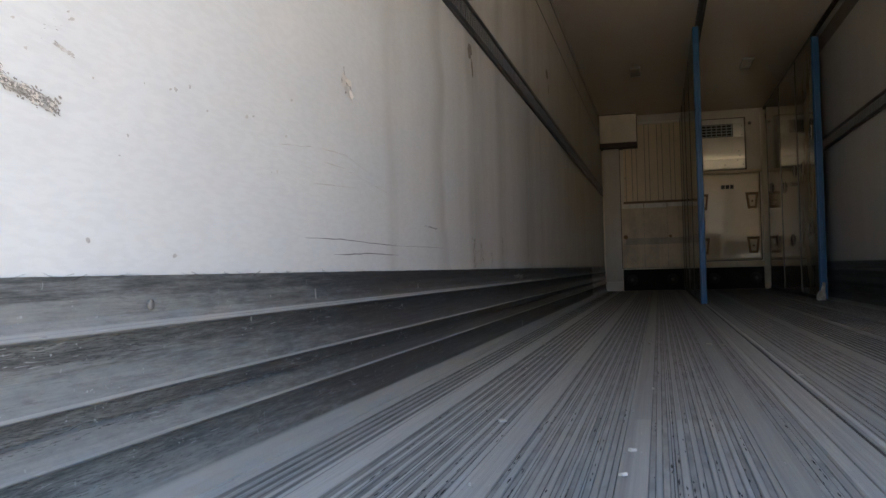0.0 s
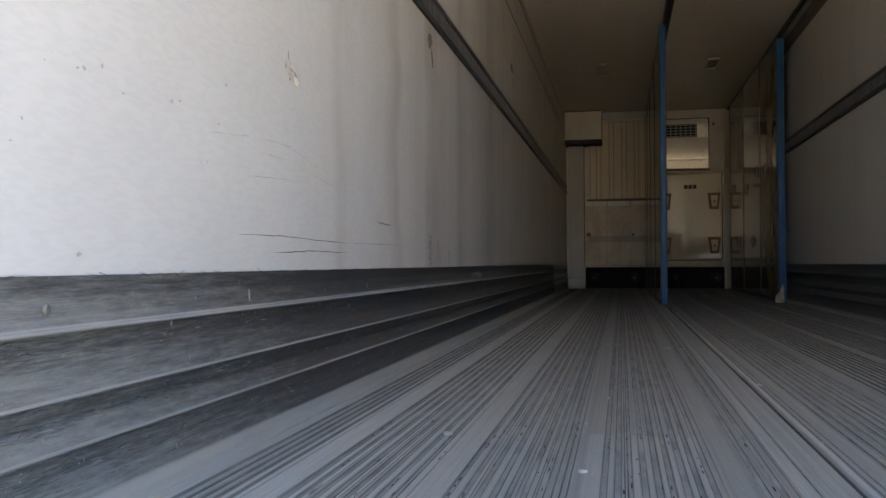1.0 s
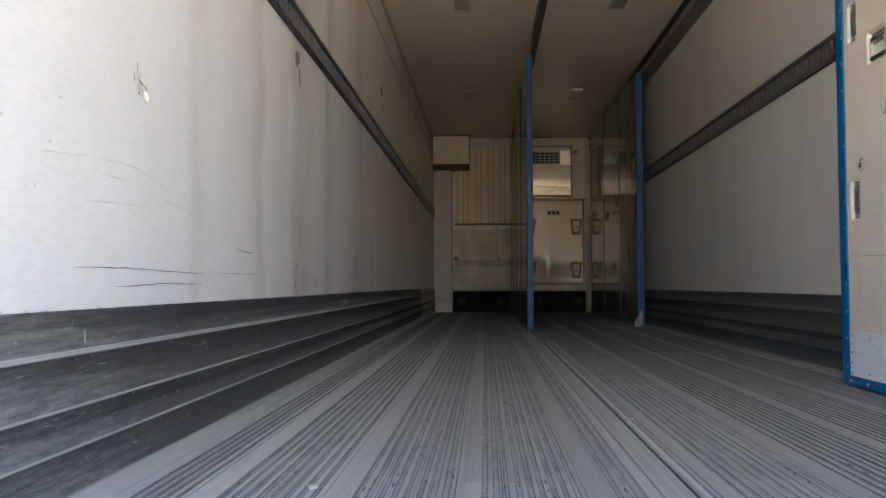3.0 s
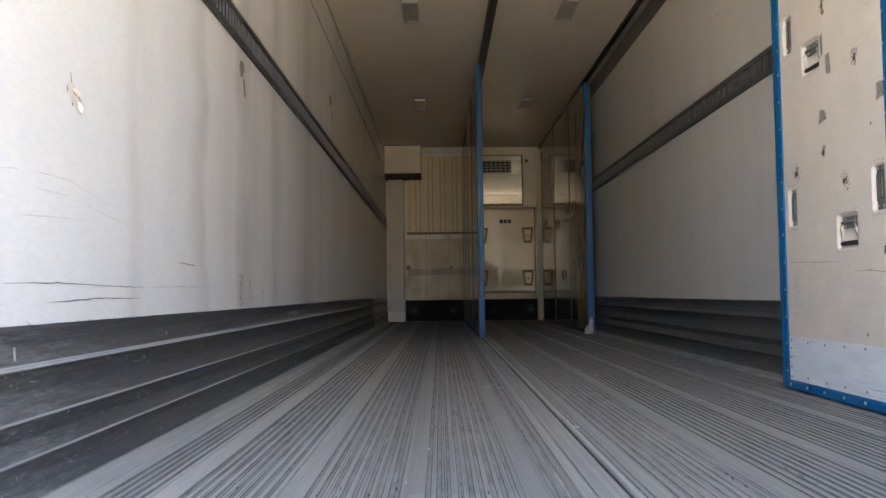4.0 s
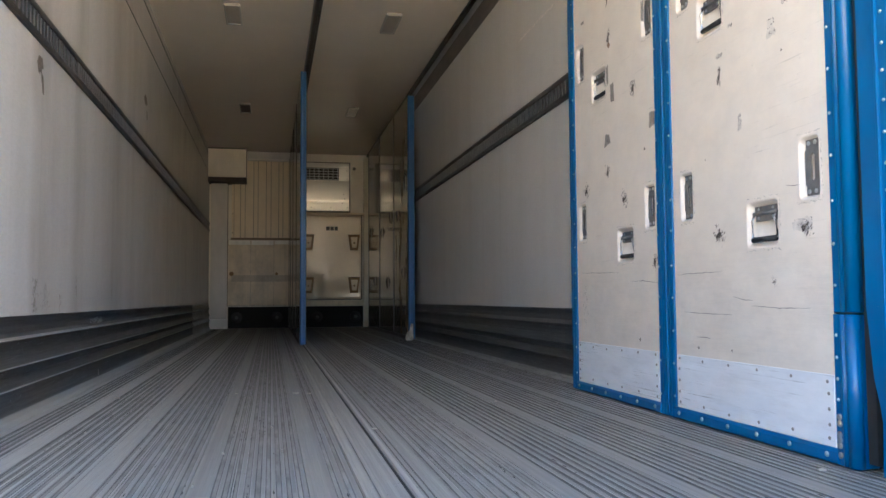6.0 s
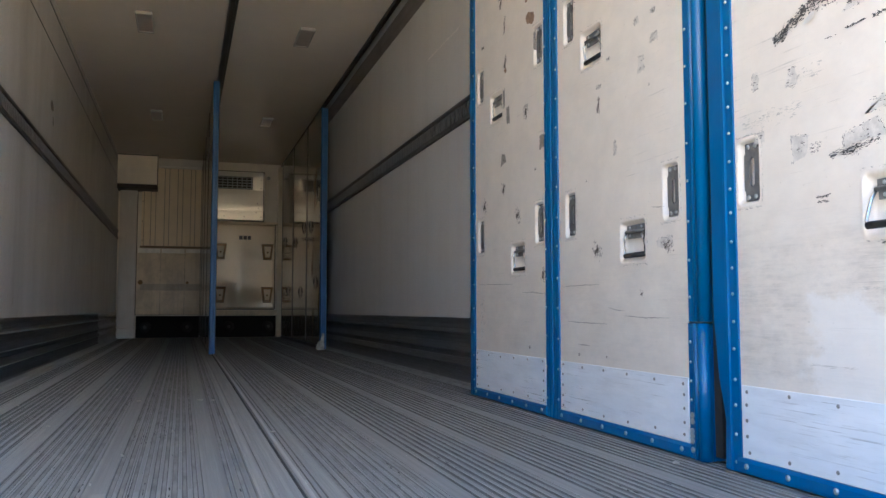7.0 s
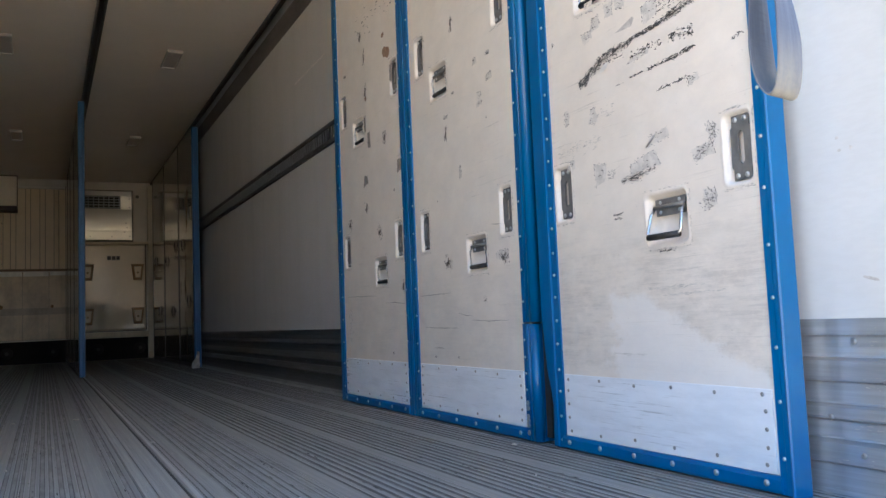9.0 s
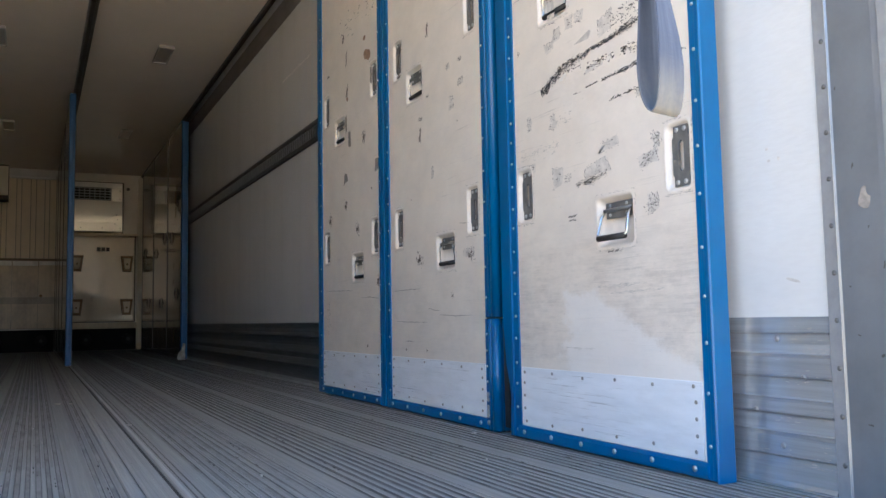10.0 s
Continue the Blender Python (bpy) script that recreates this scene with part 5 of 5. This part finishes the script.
for x in (0.262, 0.970):
    for z in (1.320, 0.655):
        bm = bmesh.new()
        shape = [(-0.080, 0.112), (0.080, 0.112), (0.054, -0.112), (-0.054, -0.112)]
        fr = [bm.verts.new((x + u, FY - 0.150, z + v)) for u, v in shape]
        bk = [bm.verts.new((x + u * 1.15, FY - 0.128, z + v * 1.1)) for u, v in shape]
        for i in range(4):
            bm.faces.new((fr[i], fr[(i + 1) % 4], bk[(i + 1) % 4], bk[i]))
        bm.faces.new(fr)
        bmesh.ops.recalc_face_normals(bm, faces=bm.faces)
        lt = part("latch", bm, LATCH, door, "brown tapered latch")
        bm = bmesh.new()
        cup = [(-0.048, 0.078), (0.048, 0.078), (0.030, -0.080), (-0.030, -0.080)]
        fr = [bm.verts.new((x + u, FY - 0.1575, z + v)) for u, v in cup]
        bk = [bm.verts.new((x + u * 1.12, FY - 0.1495, z + v * 1.06)) for u, v in cup]
        for i in range(4):
            bm.faces.new((fr[i], fr[(i + 1) % 4], bk[(i + 1) % 4], bk[i]))
        bm.faces.new(fr)
        bmesh.ops.recalc_face_normals(bm, faces=bm.faces)
        part("latch_cup", bm, CREAM, lt)
        bm = bmesh.new()
        disc(bm, (x, FY - 0.157, z - 0.01), 0.016, 0.006, "-Y", 10)
        part("latch_bolt", bm, LATCH, lt)
for x0, x1 in ((0.535, 0.590), (0.600, 0.655), (0.665, 0.715)):
    part("badge_bar", boxed(x0, x1, FY - 0.140, FY - 0.132, 1.505, 1.565, bevel=0.003), TRACK, door, "dark plain badge bar")
for a, b, c, d in ((0.076, 0.088, 0.436, 1.742), (1.080, 1.092, 0.436, 1.742), (0.088, 1.080, 0.424, 0.436)):
    part("door_gap_shade", boxed(a, b, FY - 0.129, FY - 0.100, c, d), TRACK, door, "dark strip for the shadow gap round the door")
part("small_label", boxed(0.46, 0.60, FY - 0.136, FY - 0.130, 0.74, 0.83), CREAM_DIM, door)
part("lower_ledge", boxed(0.085, 1.125, FY - 0.12, FY - 0.002, 0.335, 0.420, bevel=0.006), CREAM_DIM, door)
side = holder("side_upright", (0, 0, 0), "pale upright strip with a worn foot", "upright")
part("strip", boxed(1.128, XR - 0.036, FY - 0.09, FY - 0.002, 0.105, 2.66, bevel=0.005), AGED, side)
part("foot", boxed(1.128, XR - 0.036, FY - 0.11, FY - 0.002, 0.002, 0.103, bevel=0.005), CREAM, side)
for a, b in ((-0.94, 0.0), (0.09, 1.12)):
    thing("base_shade", boxed(a, b, FY - 0.030, FY - 0.002, 0.002, 0.330), RECESS, "black sheet standing in for shade under the front panels", "recess")
for x in (-0.81, -0.206, 0.406, 1.0):
    buf = holder("rubber_buffer", (0, 0, 0), "round black rubber buffer low on the front wall", "buffer", "buffers under the front panels")
    bm = bmesh.new()
    disc(bm, (x, FY - 0.031, 0.165), 0.085, 0.06, "-Y", 20)
    part("body", bm, BUFFER, buf)
    bm = bmesh.new()
    disc(bm, (x, FY - 0.090, 0.165), 0.026, 0.012, "-Y", 12)
    part("bolt", bm, RAIL, buf)

# ---- ceiling lamps ----
BEZEL = plain("lamp_bezel", (0.36, 0.34, 0.31), 0.45, 0.0, 0.06, 20)
CAP = plain("pale_lamp_cap", (0.52, 0.49, 0.45), 0.5, 0.0, 0.1, 20)
LENS = plain("lamp_lens", (0.46, 0.42, 0.38), 0.25, 0.0, 0.06, 20)


def ceiling_lamp(x, y):
    root = holder("ceiling_lamp", (0, 0, 0), "small unlit rectangular ceiling lamp in a pale frame", "ceiling lamp", "ceiling lamps")
    for a, b, c, d, paint, words in ((-0.062, -0.053, -0.23, 0.23, BEZEL, "dark side rim"), (0.053, 0.062, -0.23, 0.23, BEZEL, "dark side rim"), (-0.053, 0.053, -0.23, -0.21, BEZEL, "dark end rim"), (-0.053, 0.053, 0.21, 0.23, CAP, "pale end cap")):
        part("bezel", boxed(x + a, x + b, y + c, y + d, ZC - 0.026, ZC - 0.001, bevel=0.003), paint, root, words)
    part("lens", boxed(x - 0.053, x + 0.053, y - 0.21, y + 0.21, ZC - 0.020, ZC - 0.001, bevel=0.004), LENS, root, "grey lens")


for y in (6.70, 10.02):
    for x in (-0.61, 0.655):
        ceiling_lamp(x, y)

# ---- webbing strap hanging in the doorway ----
SN, SW = Vector((0.242, -0.970, 0.0)), Vector((0.970, 0.242, 0.0))   # across the loop, across the webbing
base = Vector((0.396, 0.163, 0.0))
sp = [(-0.060, 2.80), (-0.032, 2.2), (-0.006, 1.5), (0.000, 1.1), (0.000, 0.80), (-0.001, 0.72), (0.000, 0.684), (0.004, 0.661), (0.011, 0.646), (0.018, 0.641), (0.025, 0.647), (0.030, 0.667), (0.032, 0.70), (0.030, 0.74), (0.022, 0.80), (0.013, 0.87), (0.008, 1.0), (0.004, 1.3), (0.000, 1.6), (-0.028, 2.2), (-0.056, 2.80)]
sp = [base + SN * s + Vector((0, 0, z)) for s, z in sp]
fine = []
for i in range(len(sp) - 1):
    p0, p1, p2, p3 = sp[max(i - 1, 0)], sp[i], sp[i + 1], sp[min(i + 2, len(sp) - 1)]
    for k in range(6):
        t = k / 6
        fine.append(0.5 * ((2 * p1) + (p2 - p0) * t + (2 * p0 - 5 * p1 + 4 * p2 - p3) * t * t + (3 * p1 - p0 - 3 * p2 + p3) * t ** 3))
fine.append(sp[-1])


def webbing_material():
    """Blue-grey woven strap: fine weft, lengthwise stripes, greyed and frayed where it has been handled."""
    m, nt, b = mat("grey_blue_webbing")
    col = ramp(nt, grain(nt, (60, 60, 3), 2.0, 4, 0.65), (0.3, (0.048, 0.060, 0.096)), (0.7, (0.080, 0.094, 0.132)))
    worn = times(nt, band(nt, axis(nt, "Z"), 0.60, 0.61, 0.665, 0.715), ramp(nt, grain(nt, (30, 30, 18), 1.4, 5, 0.7), (0.30, 0.35), (0.60, 1.0)))
    col = mix(nt, times(nt, worn, 0.85), col, (0.155, 0.155, 0.150))
    nt.links.new(col, b.inputs["Base Color"])
    b.inputs["Roughness"].default_value = 0.85
    relief(nt, b, grain(nt, (40, 40, 420), 1.0, 2), 0.4, 0.0012)
    return m


WEB = webbing_material()


def ribbon(pts, first, last):
    """Flat webbing along a line of points, twisting a little as it comes up from the loop."""
    bm = bmesh.new()
    rings = []
    for i in range(first, last):
        p = pts[i]
        d = (pts[min(i + 1, len(pts) - 1)] - pts[max(i - 1, 0)]).normalized()
        turn = math.radians(13) * max(0.0, min(1.0, (p.z - 0.70) / 0.09))
        w = Vector((SW.x * math.cos(turn) - SW.y * math.sin(turn), SW.x * math.sin(turn) + SW.y * math.cos(turn), 0.0))
        nn = d.cross(w).normalized()
        rings.append([bm.verts.new(p + w * u * 0.0262 + nn * v * 0.0013) for u, v in ((-1, -0.5), (-0.9, -1), (0.9, -1), (1, -0.5), (1, 0.5), (0.9, 1), (-0.9, 1), (-1, 0.5))])
    for a, b in zip(rings, rings[1:]):
        for k in range(8):
            bm.faces.new((a[k], a[(k + 1) % 8], b[(k + 1) % 8], b[k]))
    bm.faces.new(rings[0])
    bm.faces.new(rings[-1][::-1])
    bmesh.ops.recalc_face_normals(bm, faces=bm.faces)
    return bm


strap = holder("webbing_strap", (0, 0, 0), "worn grey-blue webbing strap looped and hanging in the doorway", "strap")
part("strand", ribbon(fine, 0, 31), WEB, strap)
part("loop", ribbon(fine, 30, 79), WEB, strap, "greyed, worn loop")
part("strand", ribbon(fine, 78, len(fine)), WEB, strap)

# ---- marks on the walls and liners ----
bm = bmesh.new()
bm.faces.new([bm.verts.new((XL + 0.0008, y, z)) for y, z in ((1.955, 0.918), (1.972, 0.934), (1.980, 0.922), (2.010, 0.912), (2.032, 0.894), (2.030, 0.876), (2.036, 0.852), (2.016, 0.862), (1.992, 0.868), (1.972, 0.884), (1.950, 0.890))])
part("bare_patch", bm, FILM, wall_left, "grey torn patch in the sheet")
bm = bmesh.new()
for fold in (((0.002, 1.976, 0.908), (0.006, 1.988, 0.914), (0.009, 2.006, 0.908), (0.005, 2.020, 0.898), (0.002, 2.008, 0.898), (0.002, 1.990, 0.902)), ((0.002, 2.006, 0.886), (0.007, 2.014, 0.882), (0.010, 2.020, 0.870), (0.006, 2.019, 0.860), (0.003, 2.010, 0.866))):
    bm.faces.new([bm.verts.new((XL + d, y, z)) for d, y, z in fold])
part("torn_fibre", bm, PAN, wall_left, "curled white fibre")
bm = bmesh.new()
for y, z, w, h, turn in ((1.972, 0.934, 0.006, 0.026, 0.3), (1.982, 0.874, 0.007, 0.010, 0.0), (2.020, 0.893, 0.026, 0.004, -0.6), (1.992, 0.900, 0.020, 0.003, -0.3), (1.954, 0.902, 0.005, 0.022, 0.1)):
    flake(bm, XL + 0.0016, y, z, w, h, turn, 0.4, 9)
part("torn_edge", bm, DARKMARK, wall_left, "dark rim of the tear")
bm = bmesh.new()
flake(bm, XL + 0.0008, 0.768, 0.633, 0.075, 0.020, -0.12, 0.4, 21)
flake(bm, XL + 0.0008, 0.818, 0.625, 0.066, 0.022, -0.16, 0.35, 21)
part("scraped_label", bm, PEEL, wall_left, "thin grey remains of a label")
bm = bmesh.new()
for a, b, half, count in (((0.70, 0.660), (0.745, 0.640), 0.010, 40), ((0.735, 0.636), (0.80, 0.628), 0.009, 70), ((0.785, 0.630), (0.846, 0.620), 0.011, 110)):
    scrape_band(bm, XL + 0.0014, Vector(a), Vector(b), half, count, 0.016)
stuff(part("scraped_label", bm, GREYMARK, wall_left, "scraped remains of a grey label"))
bm = bmesh.new()
for a, b, half, count in (((0.735, 0.642), (0.80, 0.630), 0.006, 22), ((0.79, 0.628), (0.84, 0.620), 0.007, 30)):
    scrape_band(bm, XL + 0.0022, Vector(a), Vector(b), half, count, 0.010)
stuff(part("scraped_label", bm, PAN, wall_left, "white scratches through the label"))
bm = bmesh.new()
streak(bm, XL + 0.0012, (0.835, 0.712), (0.880, 0.702), 0.0015, 40, 0.010)
streak(bm, XL + 0.0012, (0.80, 0.725), (0.86, 0.74), 0.006, 10, 0.006)
for y, z, w, h in ((1.143, 0.708, 0.012, 0.010), (1.190, 0.723, 0.010, 0.008), (1.628, 0.784, 0.014, 0.010), (1.405, 0.706, 0.018, 0.008), (0.92, 0.68, 0.006, 0.004), (1.05, 0.70, 0.007, 0.004), (0.98, 0.57, 0.006, 0.004), (1.25, 0.69, 0.010, 0.005), (1.546, 0.606, 0.010, 0.008), (1.594, 0.693, 0.012, 0.008), (1.003, 0.605, 0.008, 0.006), (0.872, 0.756, 0.020, 0.006), (0.866, 0.766, 0.012, 0.005), (0.757, 0.726, 0.010, 0.006), (0.781, 0.691, 0.008, 0.006), (1.127, 0.705, 0.012, 0.005), (1.437, 0.712, 0.012, 0.008), (1.517, 0.602, 0.008, 0.005), (0.903, 0.433, 0.014, 0.010), (1.134, 0.412, 0.020, 0.008)):
    flake(bm, XL + 0.0012, y, z, w, h, 0.2, 0.6, 8)
part("scratch_mark", bm, PEEL, wall_left, "small grey scuffs")
bm = bmesh.new()
streak(bm, XL + 0.0012, (2.75, 0.541), (2.92, 0.537), 0.001, 40, 0.026, 0.0, 0.3)
hairline(bm, XL + 0.0012, ((1.693, 0.463), (1.92, 0.465), (2.295, 0.461), (2.44, 0.460)), 0.0026)
hairline(bm, XL + 0.0012, ((2.44, 0.460), (2.75, 0.464), (3.05, 0.465)), 0.0012)
hairline(bm, XL + 0.0012, ((1.871, 0.424), (2.105, 0.430), (2.43, 0.431)), 0.0030)
part("scratch_mark", bm, SCUFF, wall_left, "fine dark scratches")
bm = bmesh.new()
for a, b in (((1.773, 0.694), (2.00, 0.699)), ((1.95, 0.700), (2.21, 0.663)), ((1.80, 0.660), (2.0, 0.662)), ((2.0, 0.655), (2.40, 0.620)), ((1.75, 0.60), (2.05, 0.615)), ((1.55, 0.67), (1.75, 0.69))):
    hairline(bm, XL + 0.0012, (a, b), 0.0022)
part("scratch_mark", bm, PEEL, wall_left, "faint grey scratches")
bm = bmesh.new()
flake(bm, XL + 0.0012, 3.590, 1.392, 0.100, 0.090, 0.0, 0.45, 15)
flake(bm, XL + 0.0012, 3.640, 1.325, 0.035, 0.095, 0.25, 0.45, 13)
streak(bm, XL + 0.0012, (3.60, 0.52), (3.58, 0.39), 0.020, 190, 0.014)
streak(bm, XL + 0.0012, (3.76, 0.50), (3.75, 0.40), 0.030, 90, 0.014)
streak(bm, XL + 0.0012, (4.00, 0.46), (4.00, 0.39), 0.012, 24, 0.020)
streak(bm, XL + 0.0012, (4.31, 0.56), (4.31, 0.46), 0.008, 30, 0.018)
streak(bm, XL + 0.0012, (5.23, 0.53), (5.24, 0.44), 0.008, 26, 0.018)
flake(bm, XL + 0.0012, 6.48, 1.930, 0.15, 0.085, 0.0, 0.5, 13)
flake(bm, XL + 0.0012, 6.54, 1.830, 0.05, 0.080, 0.2, 0.5, 11)
stuff(part("scuff_mark", bm, DARKMARK, wall_left, "dark brown scuffs"))
bm = bmesh.new()
streak(bm, XR - 0.0012, (4.93, 2.055), (4.27, 2.060), 0.0025, 130, 0.050, 0.0, 0.6)
for y, z, w, h in ((0.731, 0.769, 0.010, 0.008), (0.727, 0.742, 0.014, 0.010), (0.698, 0.743, 0.014, 0.012), (0.681, 0.463, 0.05, 0.010)):
    flake(bm, XR - 0.0012, y, z, w, h, 0.3, 0.5, 8)
stuff(part("scuff_mark", bm, PEEL, wall_right, "small scuffs"))
bm = bmesh.new()
flake(bm, XR - 0.0150, 0.478, 0.618, 0.030, 0.056, 0.2, 0.45, 15)
part("peeled_sticker", bm, GREYMARK, rf, "torn pale sticker scrap")
CHIPSTUFF = plain("pale_chip", (0.50, 0.485, 0.44), 0.7, 0.0, 0.2, 60)
bm = bmesh.new()
for y, z, w, h in ((1.714, 0.325, 0.012, 0.034), (1.472, 0.330, 0.006, 0.006), (1.382, 0.288, 0.010, 0.016), (2.6, 0.325, 0.01, 0.02), (4.72, 0.060, 0.03, 0.04)):
    flake(bm, XL + 0.0150 if z > 0.1 else XL + 0.032, y, z, w, h, 0.1, 0.5, 8)
part("paint_fleck", bm, CHIPSTUFF, bpy.data.objects["scuff_liner_left"], "pale flecks")
NICK2 = plain("pale_label_scraps", (0.42, 0.42, 0.41), 0.6, 0.0, 0.3, 50)
bm = bmesh.new()
streak(bm, XL + 0.0125, (4.58, 0.335), (4.92, 0.330), 0.008, 70, 0.060, 0.0, 0.5)
part("scraped_label", bm, NICK2, bpy.data.objects["scuff_liner_left"], "scraped grey label")


def liner_x(z):
    for (d0, z0), (d1, z1) in zip(LINER[1:], LINER[2:]):
        if z1 <= z <= z0 and z0 > z1:
            return d0 + (d1 - d0) * (z0 - z) / (z0 - z1)
    return 0.01


def scrapes(owner, x, s, y0, y1, deep, material, label, count, long, thick, zones, tilt=0.06):
    """Short scrapes lying on the liner's slopes."""
    bm = bmesh.new()
    for _ in range(count):
        za, zb = random.choice(zones)
        z, y = random.uniform(za, zb), y0 + (y1 - y0) * random.random() ** 1.9
        for _ in range(random.randint(1, 5)):
            w = long * random.uniform(0.25, 1.3)
            u, v = y + random.gauss(0, long), z + random.gauss(0, 0.004)
            xx = x + s * (liner_x(v) * deep + 0.0013)
            flake(bm, xx, u, v, w, thick * random.uniform(0.4, 1.3), random.gauss(0, tilt), 0.5, 6)
    return tagged(part("scrape_mark", bm, material, owner, label), kind="stuff")


GRIME = plain("black_grime", (0.095, 0.097, 0.100), 0.6, 0.1, 0.3, 60)
bm = bmesh.new()
streak(bm, XL + 0.0072, (0.60, 0.3795), (7.5, 0.3795), 0.0006, 420, 0.040, 0.0, 0.07)
tagged(part("sealant_edge", bm, BLACK, bpy.data.objects["scuff_liner_left"], "ragged black sealant along the liner's top"), kind="stuff")
NICK = plain("pale_nick", (0.55, 0.57, 0.58), 0.5, 0.3, 0.2, 60)
LL, LR = bpy.data.objects["scuff_liner_left"], bpy.data.objects["scuff_liner_right_rear"]
DARKZ = ((0.262, 0.292), (0.255, 0.285), (0.168, 0.190), (0.150, 0.166), (0.075, 0.112), (0.05, 0.09))
scrapes(LL, XL, 1, 0.62, 5.0, 1.0, GRIME, "black lengthwise scrapes", 1500, 0.026, 0.0010, DARKZ, 0.07)
scrapes(LL, XL, 1, 0.62, 5.0, 1.0, NICK, "pale nicks", 70, 0.004, 0.004, DARKZ + ((0.31, 0.34), (0.21, 0.24)), 0.3)
scrapes(LL, XL, 1, 0.62, 4.0, 1.0, NICK, "pale lengthwise scratches", 50, 0.035, 0.0012, DARKZ)
scrapes(LR, XR, -1, 0.60, 0.84, 0.16, GREYMARK, "grey lengthwise scratches", 26, 0.020, 0.0016, ((0.05, 0.11), (0.13, 0.18), (0.2, 0.36)))
bm = bmesh.new()
disc(bm, (XL + 0.012, 1.042, 0.330), 0.009, 0.004, "X", 9)
part("screw", bm, SCREW, bpy.data.objects["scuff_liner_left"])
head = bmesh.new()
disc(head, (0, 0, 0), 0.007, 0.004, "-X", 9)
me = mesh_of("screw", head, SCREW)
for y, z in ((0.729, 0.330), (0.725, 0.090), (0.80, 0.165), (0.66, 0.245)):
    piece("screw", me, bpy.data.objects["scuff_liner_right_rear"], (XR - 0.002, y, z))

# ---- chips of paint lying on the floor ----
CHIPS = ((-0.791, 1.858, 0.030), (-0.470, 1.568, 0.018), (-0.479, 1.365, 0.018), (-0.459, 3.970, 0.026), (-0.190, 3.920, 0.050), (-0.735, 3.186, 0.016), (-0.967, 3.935, 0.030), (0.020, 1.889, 0.014), (0.031, 2.757, 0.026), (1.037, 1.863, 0.026), (-0.13, 3.90, 0.022), (0.62, 3.4, 0.014), (-0.30, 2.9, 0.010), (0.40, 4.4, 0.016), (-0.6, 4.6, 0.012))
CHIPS += tuple((random.uniform(-1.1, 1.0), 1.2 + 5.5 * random.random() ** 1.3, random.uniform(0.004, 0.010)) for _ in range(20))
for x, y, s in CHIPS:
    bm = bmesh.new()
    ring = [(x + s / 2 * random.uniform(0.5, 1.1) * math.cos(a), y + s / 2.4 * random.uniform(0.5, 1.1) * math.sin(a)) for a in [2 * math.pi * k / 7 for k in range(7)]]
    lift = 0.004 if -0.11 < x < 0.10 else 0.0
    top = [bm.verts.new((u, v, lift + 0.0035 + random.uniform(0, 0.003))) for u, v in ring]
    bot = [bm.verts.new((u, v, lift + 0.0003)) for u, v in ring]
    for i in range(7):
        bm.faces.new((top[i], top[(i + 1) % 7], bot[(i + 1) % 7], bot[i]))
    bm.faces.new(top)
    bmesh.ops.recalc_face_normals(bm, faces=bm.faces)
    thing("paint_chip", bm, CHIPSTUFF, "pale flake of paint lying on the ribbed floor", "paint chip", "paint chips on the floor")

# dark crumbs caught along the channels
CRUMB = plain("black_channel_crumb", (0.020, 0.019, 0.018), 0.9, 0.0, 0.4, 80)
bm = bmesh.new()
for k in range(260):
    x = random.uniform(-1.02, -0.13) if k < 200 else random.uniform(0.10, 1.05)
    y = 1.15 + 3.2 * random.random() ** 1.7
    if any(a - 0.004 < x < a + flat + 0.006 for a, flat in PLANKS):
        continue
    for _ in range(random.choice((1, 1, 2, 3))):
        w, l, h = random.uniform(0.0010, 0.0022), random.uniform(0.005, 0.028), random.uniform(0.0008, 0.0022)
        ends = [bm.verts.new((x, y - l, 0.0002)), bm.verts.new((x + random.uniform(-0.001, 0.001), y + l, 0.0002))]
        ring = [bm.verts.new((x - w, y + random.uniform(-0.3, 0.3) * l, 0.0002)), bm.verts.new((x, y, h)), bm.verts.new((x + w, y + random.uniform(-0.3, 0.3) * l, 0.0002))]
        for a, b in zip(ring, ring[1:]):
            bm.faces.new((ends[0], b, a))
            bm.faces.new((ends[1], a, b))
        y += random.uniform(0.03, 0.09)
bmesh.ops.recalc_face_normals(bm, faces=bm.faces)
tagged(part("channel_crumb", bm, CRUMB, floor, "black crumbs in the channels"), kind="stuff")

# ---- seams of the rear liner, spots on the jamb ----
for z in (0.342, 0.243, 0.161, 0.066):
    part("seam", boxed(XR - 0.0062, XR - 0.001, 0.587, 1.39, z - 0.0011, z + 0.0011), SCREW_DARK, LR, "dark seam")
bm = bmesh.new()
for y, z, w, h in ((0.500, 0.690, 0.006, 0.014), (0.470, 0.560, 0.004, 0.008), (0.520, 0.440, 0.006, 0.004), (0.505, 0.340, 0.010, 0.004), (0.455, 0.300, 0.008, 0.012), (0.490, 0.160, 0.014, 0.005), (0.440, 0.480, 0.005, 0.02), (0.530, 0.860, 0.004, 0.010)):
    flake(bm, XR - 0.0150, y, z, w, h, 0.2, 0.5, 8)
tagged(part("scuff_mark", bm, SCREW_DARK, rf, "small dark spots"), kind="stuff")
for s, x in ((1, XR), (-1, XL)):
    a, b = sorted((x - s * 0.0175, x - s * 0.009))
    part("door_seal", boxed(a, b, 0.385, 0.424, -0.25, ZC + 0.05, bevel=0.003), STRIP, rf, "pale door seal strip")
